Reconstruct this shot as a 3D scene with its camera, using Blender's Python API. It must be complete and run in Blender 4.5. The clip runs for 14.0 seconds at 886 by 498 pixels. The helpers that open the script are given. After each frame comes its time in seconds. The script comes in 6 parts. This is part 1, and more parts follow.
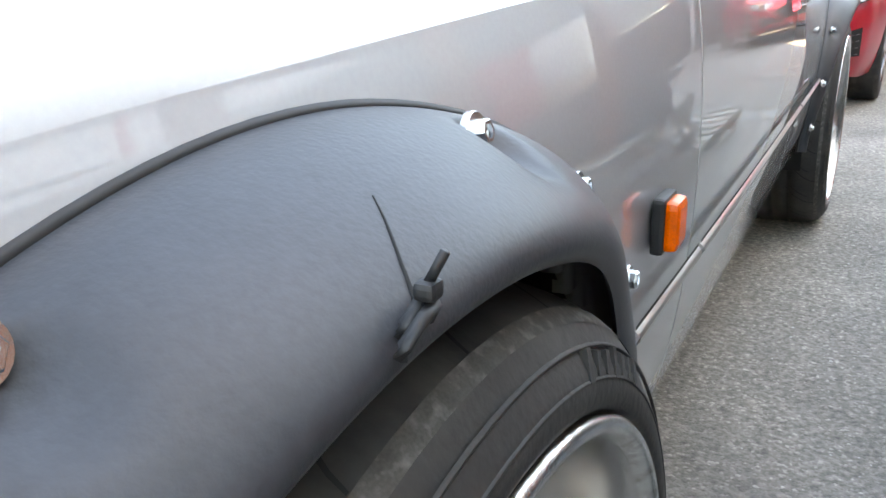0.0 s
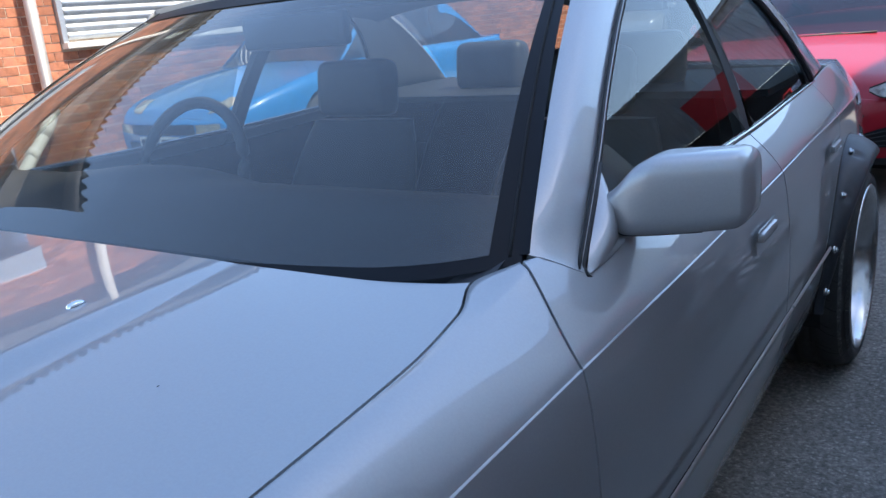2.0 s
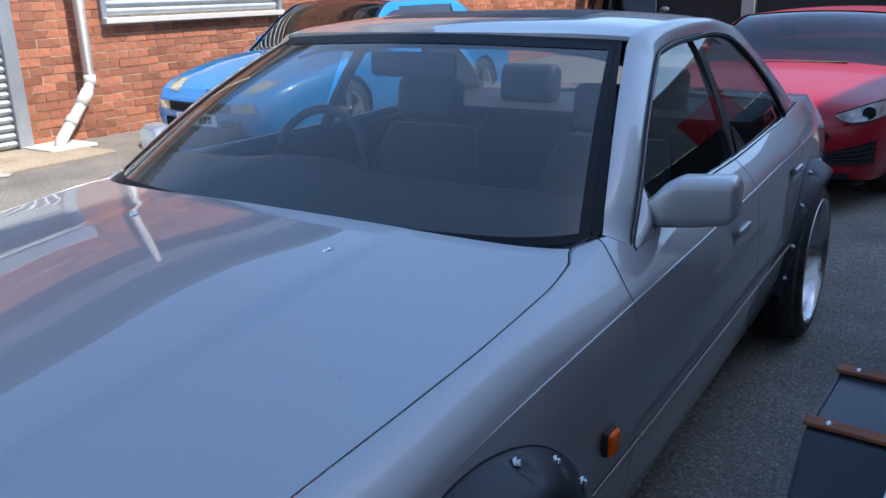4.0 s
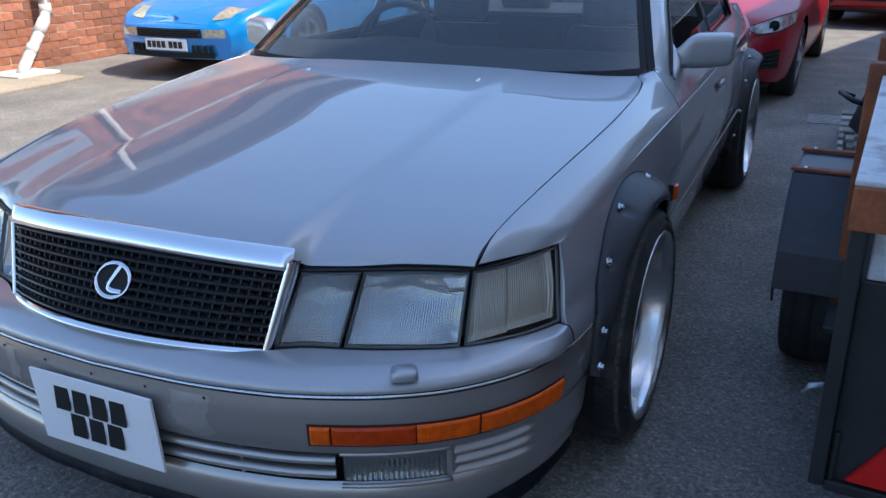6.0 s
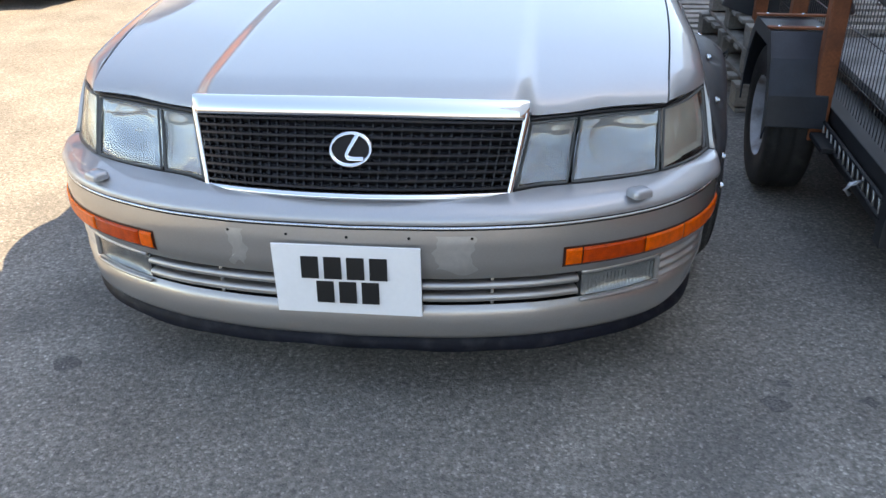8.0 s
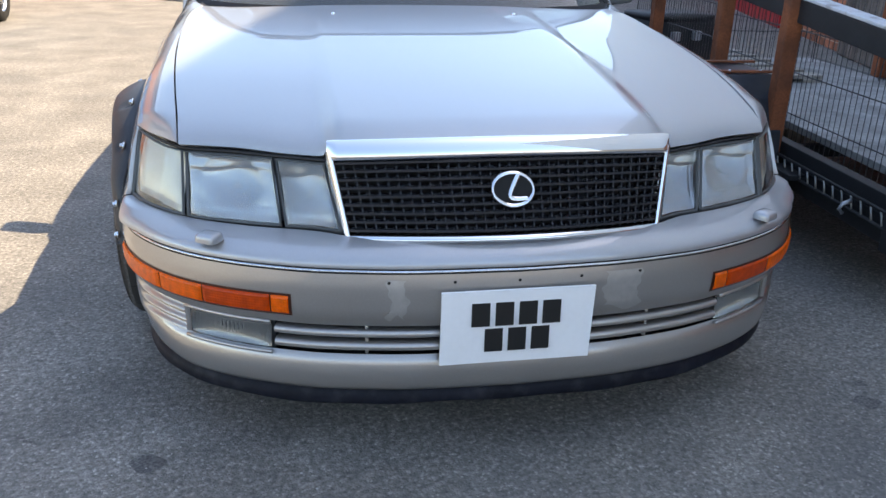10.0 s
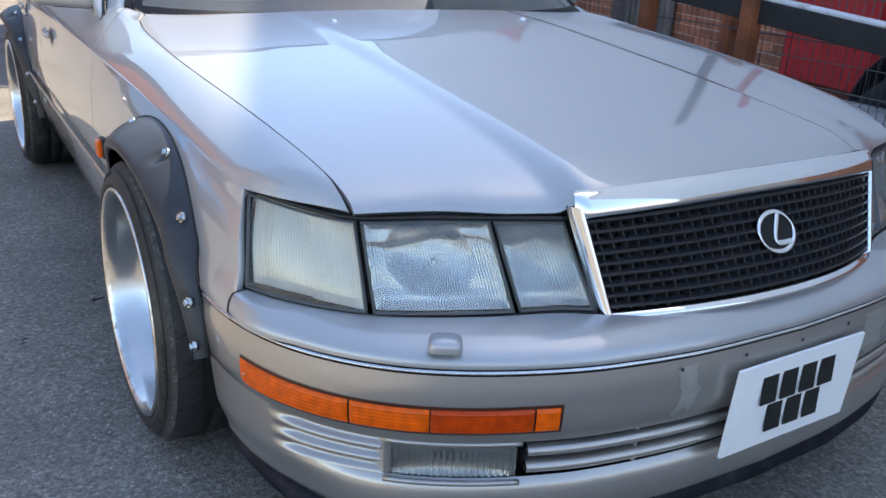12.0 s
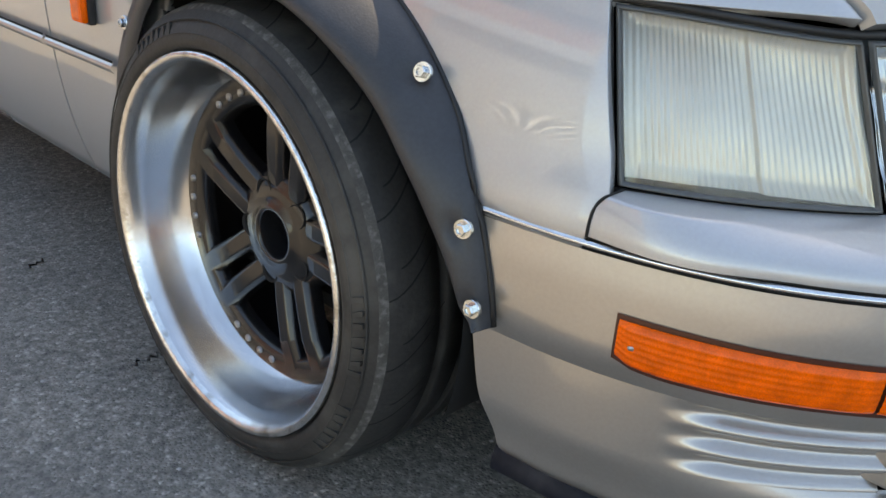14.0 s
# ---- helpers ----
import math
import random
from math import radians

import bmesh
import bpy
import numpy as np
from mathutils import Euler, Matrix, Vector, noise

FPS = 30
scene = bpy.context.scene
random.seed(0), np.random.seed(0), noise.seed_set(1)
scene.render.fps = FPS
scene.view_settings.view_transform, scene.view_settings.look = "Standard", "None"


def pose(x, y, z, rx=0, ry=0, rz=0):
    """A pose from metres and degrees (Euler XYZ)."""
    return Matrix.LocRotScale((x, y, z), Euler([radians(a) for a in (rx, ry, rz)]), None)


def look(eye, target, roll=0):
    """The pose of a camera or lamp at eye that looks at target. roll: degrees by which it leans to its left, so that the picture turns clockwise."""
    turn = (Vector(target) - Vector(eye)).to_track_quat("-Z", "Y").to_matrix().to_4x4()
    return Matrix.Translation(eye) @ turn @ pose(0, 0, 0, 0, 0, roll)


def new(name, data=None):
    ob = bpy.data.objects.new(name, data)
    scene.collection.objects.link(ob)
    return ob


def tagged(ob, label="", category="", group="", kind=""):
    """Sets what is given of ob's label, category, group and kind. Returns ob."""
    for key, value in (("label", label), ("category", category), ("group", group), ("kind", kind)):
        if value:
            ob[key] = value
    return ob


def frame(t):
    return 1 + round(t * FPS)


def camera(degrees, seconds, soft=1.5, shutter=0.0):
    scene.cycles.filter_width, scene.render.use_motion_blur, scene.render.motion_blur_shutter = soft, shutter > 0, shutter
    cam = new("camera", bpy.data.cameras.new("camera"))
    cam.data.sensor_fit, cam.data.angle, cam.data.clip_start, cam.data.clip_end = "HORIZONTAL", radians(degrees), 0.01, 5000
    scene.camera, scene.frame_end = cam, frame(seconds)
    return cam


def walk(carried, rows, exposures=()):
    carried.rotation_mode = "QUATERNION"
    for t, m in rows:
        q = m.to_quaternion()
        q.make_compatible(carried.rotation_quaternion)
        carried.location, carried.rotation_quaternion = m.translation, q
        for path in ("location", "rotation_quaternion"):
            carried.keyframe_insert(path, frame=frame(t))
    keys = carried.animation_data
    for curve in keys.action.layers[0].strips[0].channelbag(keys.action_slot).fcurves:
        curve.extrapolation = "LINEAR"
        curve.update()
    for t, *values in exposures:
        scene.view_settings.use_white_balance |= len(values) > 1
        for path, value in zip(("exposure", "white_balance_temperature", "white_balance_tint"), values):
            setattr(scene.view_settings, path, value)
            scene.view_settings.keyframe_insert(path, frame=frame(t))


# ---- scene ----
SKY, SUN = 0.15, 3.4
EXPOSURES = [(0.0, 3.9, 10200, 9), (0.5, 2.95, 7800, 8), (0.8, 2.5, 7000, 8), (2.0, 1.68, 6350, 9), (5.0, 1.05, 5900, 10), (6.5, 1.4, 6300, 10), (8.0, 2.08, 8300, 11), (11.0, 1.72, 7200, 11), (13.5, 1.8, 7000, 9), (14.0, 1.95, 8500, 9)]
cam = camera(56.64, 14.0)
PATH = [
    (0, (1.063, 0.637, 0.745), (0.168, 2.309, 0.109), -1.28),
    (0.5, (1.044, 0.696, 0.821), (0.140, 2.364, 0.186), -1.70),
    (0.8, (1.059, 0.729, 0.891), (0.094, 2.366, 0.266), -1.96),
    (1, (1.076, 0.743, 0.952), (0.103, 2.362, 0.295), -1.73),
    (1.5, (1.172, 0.749, 1.060), (0.132, 2.338, 0.435), -3.18),
    (2, (1.257, 0.712, 1.161), (0.162, 2.290, 0.604), -5.23),
    (4.5, (1.407, -0.244, 1.358), (0.388, 1.364, 0.745), -0.65),
    (5, (1.371, -0.529, 1.323), (0.387, 1.087, 0.674), -0.49),
    (5.5, (1.298, -0.826, 1.292), (0.390, 0.821, 0.612), -0.74),
    (6, (1.289, -1.101, 1.277), (0.495, 0.586, 0.555), -0.96),
    (6.5, (1.195, -1.307, 1.264), (0.548, 0.419, 0.488), -1.35),
    (7, (0.928, -1.411, 1.233), (0.438, 0.340, 0.400), -1.45),
    (7.5, (0.645, -1.539, 1.212), (0.309, 0.228, 0.338), -1.21),
    (8, (0.402, -1.670, 1.219), (0.194, 0.112, 0.333), -0.66),
    (10.5, (-0.669, -1.538, 1.136), (-0.169, 0.262, 0.423), 1.73),
    (11, (-0.866, -1.312, 1.147), (-0.211, 0.440, 0.439), 2.02),
    (11.5, (-1.029, -1.070, 1.130), (-0.215, 0.610, 0.414), 2.52),
    (12, (-1.232, -0.839, 1.079), (-0.248, 0.749, 0.363), 2.80),
    (12.5, (-1.326, -0.580, 1.018), (-0.193, 0.892, 0.276), 2.50),
    (13, (-1.376, -0.302, 0.960), (-0.094, 1.029, 0.195), 2.60),
    (13.5, (-1.456, -0.070, 0.869), (-0.082, 1.151, 0.081), 3.60),
    (14, (-1.456, 0.039, 0.745), (-0.117, 1.286, -0.065), 4.30),
]
walk(cam, [(t, look(eye, target, roll)) for t, eye, target, roll in PATH], EXPOSURES)


# ---------------------------------------------------------------- world and light
SUN_WAY = Vector((0.65, 0.15, 1.0)).normalized()
world = bpy.data.worlds.new("sky")
scene.world = world
world.use_nodes = True
wn = world.node_tree
sky = wn.nodes.new("ShaderNodeTexSky")
sky.sky_type = "NISHITA"
sky.sun_disc = False
sky.dust_density = 0.5
sky.sun_elevation = math.asin(SUN_WAY.z)
sky.sun_rotation = math.atan2(SUN_WAY.x, SUN_WAY.y)
wn.links.new(sky.outputs[0], wn.nodes["Background"].inputs[0])
wn.nodes["Background"].inputs[1].default_value = SKY
sun = new("sun", bpy.data.lights.new("sun", "SUN"))
sun.data.energy, sun.data.angle, sun.data.color = SUN, radians(0.5), (1.0, 0.88, 0.71)
sun.matrix_world = look(SUN_WAY * 30, (0, 0, 0))


# ---------------------------------------------------------------- materials
def material(name, colour, rough=0.5, metal=0.0, coat=0.0, vary=0.12, scale=8.0, bump=0.0, bump_scale=60.0, stain=None,
             stain_amount=0.0, stain_scale=3.0, glass=0.0, emit=0.0, fine_scale=0.0, fine_amount=0.0, coat_rough=0.03, ior=1.45, random_piece=0.0, coat_ior=1.5):
    """A procedural surface: two scales of colour variation, relief and optional stains."""
    m = bpy.data.materials.new(name)
    m.use_nodes = True
    t = m.node_tree
    b = t.nodes["Principled BSDF"]
    b.inputs["Roughness"].default_value, b.inputs["Metallic"].default_value = rough, metal
    b.inputs["Coat Weight"].default_value, b.inputs["Coat Roughness"].default_value = coat, coat_rough
    b.inputs["Coat IOR"].default_value = coat_ior
    b.inputs["Transmission Weight"].default_value, b.inputs["IOR"].default_value = glass, ior
    col = (*colour, 1)
    b.inputs["Base Color"].default_value = col
    co = t.nodes.new("ShaderNodeTexCoord")

    def noise_of(s, detail=4):
        n = t.nodes.new("ShaderNodeTexNoise")
        n.inputs["Scale"].default_value, n.inputs["Detail"].default_value = s, detail
        t.links.new(co.outputs["Object"], n.inputs["Vector"])
        return n.outputs["Fac"]

    def mix_of(fac, a, c, mode="MIX"):
        n = t.nodes.new("ShaderNodeMix")
        n.data_type, n.blend_type = "RGBA", mode
        for socket, value in ((n.inputs[0], fac), (n.inputs[6], a), (n.inputs[7], c)):
            if isinstance(value, bpy.types.NodeSocket):
                t.links.new(value, socket)
            else:
                socket.default_value = value
        return n.outputs[2]

    def range_of(fac, a, c, to0, to1):
        n = t.nodes.new("ShaderNodeMapRange")
        t.links.new(fac, n.inputs[0])
        for i, v in enumerate((a, c, to0, to1)):
            n.inputs[i + 1].default_value = v
        return n.outputs[0]

    out = None
    if vary:
        lo, hi = tuple(c * (1 - vary) for c in colour), tuple(min(1, c * (1 + vary)) for c in colour)
        out = mix_of(range_of(noise_of(scale), 0.3, 0.7, 0, 1), (*lo, 1), (*hi, 1))
        fine = range_of(noise_of(scale * 11), 0.3, 0.7, 1 - vary * 0.7, 1 + vary * 0.7)
        out = mix_of(1.0, out, fine, "MULTIPLY")
    if fine_scale:
        out = mix_of(1.0, out or col, range_of(noise_of(fine_scale, 6), 0.32, 0.68, 1 - fine_amount, 1 + fine_amount), "MULTIPLY")
    if random_piece:
        info = t.nodes.new("ShaderNodeObjectInfo")
        out = mix_of(1.0, out or col, range_of(info.outputs["Random"], 0, 1, 1 - random_piece, 1 + random_piece), "MULTIPLY")
    if stain:
        fac = range_of(noise_of(stain_scale, 6), 0.52, 0.68, 0, stain_amount)
        out = mix_of(fac, out or col, (*stain, 1))
    if out:
        t.links.new(out, b.inputs["Base Color"])
    if bump:
        n = t.nodes.new("ShaderNodeBump")
        n.inputs["Strength"].default_value, n.inputs["Distance"].default_value = bump, 0.004
        t.links.new(noise_of(bump_scale, 5), n.inputs["Height"])
        t.links.new(n.outputs[0], b.inputs["Normal"])
    if emit:
        b.inputs["Emission Color"].default_value, b.inputs["Emission Strength"].default_value = col, emit
    return m


PAINT = material("silver paint", (0.385, 0.39, 0.40), 0.43, 0.54, 1.0, vary=0.025, scale=300, coat_rough=0.014, coat_ior=1.62)
PAINT_LOW = material("warm grey lower paint", (0.39, 0.365, 0.34), 0.36, 0.75, 1.0, vary=0.03, scale=250, coat_rough=0.03, coat_ior=1.7)
FLARE = material("matt black plastic", (0.027, 0.029, 0.034), 0.44, vary=0.15, scale=20, bump=0.08, bump_scale=400)
BLACK = material("black rubber", (0.012, 0.012, 0.013), 0.55, vary=0.2, scale=30)
# near-black; mostly paints the shade of gaps and recesses
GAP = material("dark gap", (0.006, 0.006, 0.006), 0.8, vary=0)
TYRE = material("worn tyre rubber", (0.020, 0.0195, 0.019), 0.62, vary=0.25, scale=18, bump=0.15, bump_scale=150, stain=(0.10, 0.095, 0.085), stain_amount=0.35, stain_scale=14)
CHROME = material("chrome", (0.82, 0.83, 0.85), 0.06, 1.0, vary=0)
POLISH = material("polished aluminium", (0.55, 0.55, 0.55), 0.20, 1.0, vary=0.05, scale=40, stain=(0.45, 0.43, 0.4), stain_amount=0.15, stain_scale=60)
DARKRIM = material("gloss black wheel paint", (0.009, 0.009, 0.010), 0.22, 0.0, 0.25, vary=0.1)
DULL = material("dull rivet", (0.30, 0.30, 0.31), 0.4, 1.0, vary=0.1, scale=60)
STEEL = material("zinc bolt", (0.62, 0.65, 0.66), 0.22, 1.0, vary=0.1, scale=60)
GRILLE = material("dark grille bars", (0.055, 0.055, 0.06), 0.25, 0.5, vary=0.1)
WHITE_PLATE = material("white plate", (0.82, 0.82, 0.82), 0.35, vary=0.02)
INK = material("black lettering", (0.01, 0.01, 0.01), 0.4, vary=0)
AMBER = material("amber lamp plastic", (0.72, 0.095, 0.0), 0.25, 0, 0.15, vary=0.2, scale=60, bump=0.1, bump_scale=500, ior=1.32)
SEAT = material("dark grey leather", (0.035, 0.036, 0.04), 0.5, vary=0.15, scale=20)
DASH = material("dashboard plastic", (0.022, 0.023, 0.027), 0.6, vary=0.1, scale=30)


def window_glass(name, tint, rough=0.0, least=0.07, bend=3.2):
    m = bpy.data.materials.new(name)
    m.use_nodes = True
    t = m.node_tree
    t.nodes.remove(t.nodes["Principled BSDF"])
    clear, gloss, mix, facing, power, span = (t.nodes.new("ShaderNode" + k) for k in ("BsdfTransparent", "BsdfGlossy", "MixShader", "LayerWeight", "Math", "MapRange"))
    clear.inputs[0].default_value = (*tint, 1)
    gloss.inputs["Roughness"].default_value = rough
    facing.inputs[0].default_value = 0.5
    power.operation, power.inputs[1].default_value = "POWER", bend
    span.inputs[3].default_value, span.inputs[4].default_value = least, 1.0
    t.links.new(facing.outputs["Facing"], power.inputs[0])
    t.links.new(power.outputs[0], span.inputs[0])
    t.links.new(span.outputs[0], mix.inputs[0])
    t.links.new(clear.outputs[0], mix.inputs[1])
    t.links.new(gloss.outputs[0], mix.inputs[2])
    t.links.new(mix.outputs[0], t.nodes["Material Output"].inputs[0])
    return m


def add_dust(m, amount):
    """A thin film of pale dust over a pane."""
    t = m.node_tree
    out = t.nodes["Material Output"]
    dust, mix = t.nodes.new("ShaderNodeBsdfDiffuse"), t.nodes.new("ShaderNodeMixShader")
    dust.inputs[0].default_value = (0.6, 0.6, 0.58, 1)
    mix.inputs[0].default_value = amount
    t.links.new(out.inputs[0].links[0].from_socket, mix.inputs[1])
    t.links.new(dust.outputs[0], mix.inputs[2])
    t.links.new(mix.outputs[0], out.inputs[0])


WINDOW = window_glass("tinted window glass", (0.66, 0.72, 0.73), 0.0, 0.055)
add_dust(WINDOW, 0.035)
SIDE_GLASS = window_glass("side window glass", (0.50, 0.55, 0.54), 0.0, 0.07, 4.6)


# ---------------------------------------------------------------- mesh helpers
def curve(*flat):
    """A smooth, overshoot-free line through pairs of place and value."""
    xs, ys = np.array(flat[0::2], float), np.array(flat[1::2], float)
    h, d = np.diff(xs), np.diff(ys) / np.diff(xs)
    m = np.r_[d[0], [2 * a * b / (a + b) if a * b > 0 else 0 for a, b in zip(d[:-1], d[1:])], d[-1]]

    def value(x):
        x = min(max(x, xs[0]), xs[-1])
        i = min(max(int(np.searchsorted(xs, x)) - 1, 0), len(h) - 1)
        u = (x - xs[i]) / h[i]
        return float((1 + 2 * u) * (1 - u) ** 2 * ys[i] + u * (1 - u) ** 2 * h[i] * m[i] + u * u * (3 - 2 * u) * ys[i + 1] + u * u * (u - 1) * h[i] * m[i + 1])

    return value


def path2(*flat):
    """A smooth plan line through x, y pairs, by its share of length 0..1."""
    p = np.array(flat, float).reshape(-1, 2)
    s = np.r_[0, np.cumsum(np.hypot(*np.diff(p, axis=0).T))]
    s /= s[-1]
    fx, fy = curve(*np.c_[s, p[:, 0]].ravel()), curve(*np.c_[s, p[:, 1]].ravel())
    return lambda u: (fx(u), fy(u))


def smooth(a, b, x):
    u = min(max((x - a) / (b - a), 0), 1)
    return u * u * (3 - 2 * u)


def bez(u, *p):
    """A Bezier point of tuples."""
    p = [np.array(q, float) for q in p]
    while len(p) > 1:
        p = [a * (1 - u) + b * u for a, b in zip(p, p[1:])]
    return p[0]


def mesh(name, verts, faces, mat, parent=None, label="", solid=0.0, bevel=0.0, flat=False, away=None, crisp=True):
    """One mesh object. away: a point inside, from which the faces are turned; solid: thickness inwards."""
    me = bpy.data.meshes.new(name)
    bm = bmesh.new()
    vs = [bm.verts.new(v) for v in verts]
    for f in faces:
        try:
            bm.faces.new([vs[i] for i in f])
        except ValueError:
            pass
    bmesh.ops.remove_doubles(bm, verts=bm.verts, dist=1e-5)
    if away is None:
        bmesh.ops.recalc_face_normals(bm, faces=bm.faces)
    else:
        bmesh.ops.recalc_face_normals(bm, faces=bm.faces)
        bm.normal_update()
        if sum(f.normal.dot(f.calc_center_median() - Vector(away)) * f.calc_area() for f in bm.faces) < 0:
            bmesh.ops.reverse_faces(bm, faces=bm.faces)
    for f in bm.faces:
        f.smooth = not flat
    bm.to_mesh(me)
    bm.free()
    me.materials.append(mat)
    ob = new(name, me)
    ob.parent = parent
    if label:
        tagged(ob, label)
    if solid:
        mod = ob.modifiers.new("thickness", "SOLIDIFY")
        mod.thickness, mod.offset = solid, -1
        if not crisp:
            ob.modifiers.new("even shading", "WEIGHTED_NORMAL")
        elif not flat:
            mod = ob.modifiers.new("crisp rim", "EDGE_SPLIT")
            mod.split_angle = radians(60)
    if bevel:
        mod = ob.modifiers.new("edge", "BEVEL")
        mod.width, mod.segments, mod.limit_method = bevel, 2, "ANGLE"
    return ob


def sheet(fn, nu, nv, closed=False):
    """The verts and faces of a grid of fn(u, v)."""
    verts = [tuple(fn(i / nu, j / nv)) for i in range(nu if closed else nu + 1) for j in range(nv + 1)]
    n = len(verts) // (nv + 1)
    faces = [(i * (nv + 1) + j, ((i + 1) % n) * (nv + 1) + j, ((i + 1) % n) * (nv + 1) + j + 1, i * (nv + 1) + j + 1) for i in range(nu) for j in range(nv)]
    return verts, faces


def patch(name, fn, nu, nv, mat, parent=None, label="", solid=0.0, away=None, closed=False, flat=False, bevel=0.0):
    return mesh(name, *sheet(fn, nu, nv, closed), mat, parent, label, solid, bevel, flat, away)


def box(name, size, place, mat, parent=None, label="", bevel=0.004, turn=(0, 0, 0)):
    bm = bmesh.new()
    bmesh.ops.create_cube(bm, size=1)
    bmesh.ops.scale(bm, vec=size, verts=bm.verts)
    if bevel:
        bmesh.ops.bevel(bm, geom=bm.edges[:], offset=min(bevel, min(size) * 0.45), segments=5 if bevel >= 0.03 else 2, affect="EDGES", profile=0.6)
    if bevel >= 0.03:
        for f in bm.faces:
            f.smooth = True
    bmesh.ops.transform(bm, matrix=pose(*place, *turn), verts=bm.verts)
    me = bpy.data.meshes.new(name)
    bm.to_mesh(me)
    bm.free()
    me.materials.append(mat)
    ob = new(name, me)
    ob.parent = parent
    if label:
        tagged(ob, label)
    return ob


def tube(name, points, radius, mat, parent=None, label="", sides=10, loop=False):
    pts = [Vector(p) for p in points]
    verts, faces, n = [], [], len(pts)
    for i, p in enumerate(pts):
        a, b = pts[(i - 1) % n if loop else max(i - 1, 0)], pts[(i + 1) % n if loop else min(i + 1, n - 1)]
        d = (b - a).normalized()
        e = d.cross(Vector((0, 0, 1)) if abs(d.z) < 0.9 else Vector((0, 1, 0))).normalized()
        f = d.cross(e)
        r = radius(i / max(n - 1, 1)) if callable(radius) else radius
        verts += [tuple(p + r * (e * math.cos(k * math.tau / sides) + f * math.sin(k * math.tau / sides))) for k in range(sides)]
    for i in range(n if loop else n - 1):
        for k in range(sides):
            faces.append((i * sides + k, i * sides + (k + 1) % sides, ((i + 1) % n) * sides + (k + 1) % sides, ((i + 1) % n) * sides + k))
    if not loop:
        faces += [tuple(range(sides)), tuple(range((n - 1) * sides, n * sides))]
    return mesh(name, verts, faces, mat, parent, label)


def lathe(name, profile, mat, m, parent=None, label="", n=64, start=0.0, end=math.tau, flat=False):
    """A profile of (radius, along) turned round the x axis, then moved by m."""
    whole = abs(end - start - math.tau) < 1e-6

    def fn(u, v):
        r, a = profile[min(int(round(v * (len(profile) - 1))), len(profile) - 1)]
        w = start + (end - start) * u
        return m @ Vector((a, r * math.sin(w), r * math.cos(w)))

    return patch(name, fn, n, len(profile) - 1, mat, parent, label, closed=whole, flat=flat)


def thing(name, label, category, place=(0, 0, 0), group="", kind="", turn=(0, 0, 0)):
    ob = new(name)
    ob.matrix_world = pose(*place, *turn)
    return tagged(ob, label, category, group, kind)

# ---------------------------------------------------------------- the silver saloon
LAMP_FRAME = material("dark grey lamp gasket", (0.075, 0.078, 0.078), 0.4, vary=0.1)
AMBER_DEEP = material("deep amber plastic", (0.46, 0.042, 0.0), 0.2, 0, 0.15, vary=0.2, scale=60, bump=0.1, bump_scale=500, ior=1.32)
AMBER_DARK = material("dark amber edge", (0.06, 0.018, 0.010), 0.3, vary=0.1)
car = thing("saloon_car", "silver-grey lowered saloon car with bolted black wheel arch flares", "car")
FRONT_AXLE, REAR_AXLE, HUB_Z, WHEEL_R = 0.874, 3.40, 0.293, 0.317
INSIDE = (0, 2.2, 0.5)

seam_x = curve(0.26, 0.714, 0.35, 0.722, 0.5, 0.740, 0.7, 0.761, 0.9, 0.777, 1.1, 0.7865, 1.3, 0.7885, 1.42, 0.7775, 1.5, 0.749, 1.535, 0.764, 1.569, 0.782)
seam_z = curve(0.26, 0.676, 0.30, 0.694, 0.35, 0.709, 0.5, 0.738, 0.7, 0.765, 0.9, 0.785, 1.1, 0.803, 1.3, 0.822, 1.5, 0.846, 1.569, 0.8545)
hood_mid = curve(0.08, 0.714, 0.2, 0.737, 0.4, 0.765, 0.8, 0.808, 1.2, 0.846, 1.45, 0.860)
hood_front = curve(0, 0.098, 0.2, 0.102, 0.37, 0.128, 0.40, 0.148, 0.5, 0.188, 0.6, 0.236, 0.72, 0.268)
hood_rear = curve(0, 1.432, 0.3, 1.438, 0.6, 1.459, 0.72, 1.484, 0.76, 1.500)
ridge_x = curve(0.08, 0.385, 0.5, 0.405, 1.0, 0.44, 1.45, 0.47)


def hood_z(x, y):
    a, s, r = abs(x), seam_x(y), ridge_x(y)
    top = hood_mid(y)
    if a < r:
        z = top - 0.008 * (a / r) ** 2
    else:
        t = (a - r) / max(s - r, 1e-3)
        z = top - 0.008 + (seam_z(y) - top + 0.008) * (0.90 * t + 0.10 * t * t)
    d = y - hood_front(a)
    lip = max(0.0, z_plain(a) - hood_edge(a)) * max(0, 1 - d / 0.10) ** 2
    w = smooth(0.352, 0.408, a)
    if w == 0:
        return z - lip
    # beside the grille the hood lies lower and rolls over to the lamps
    over = (z - 0.660 - 0.004 * smooth(0.45, 0.72, a) - nose_roll(max(d, 0))) / 0.005
    under = 0.005 * (over if over > 20 else math.log1p(math.exp(over)))
    return z - (1 - w) * lip - w * under


nose_roll = curve(0, 0, 0.008, 0.012, 0.03, 0.028, 0.08, 0.046, 0.23, 0.078, 0.43, 0.110, 0.8, 0.150, 1.4, 0.21)
hood_edge = curve(0, 0.707, 0.20, 0.704, 0.30, 0.700, 0.37, 0.694, 0.40, 0.690, 0.72, 0.690)


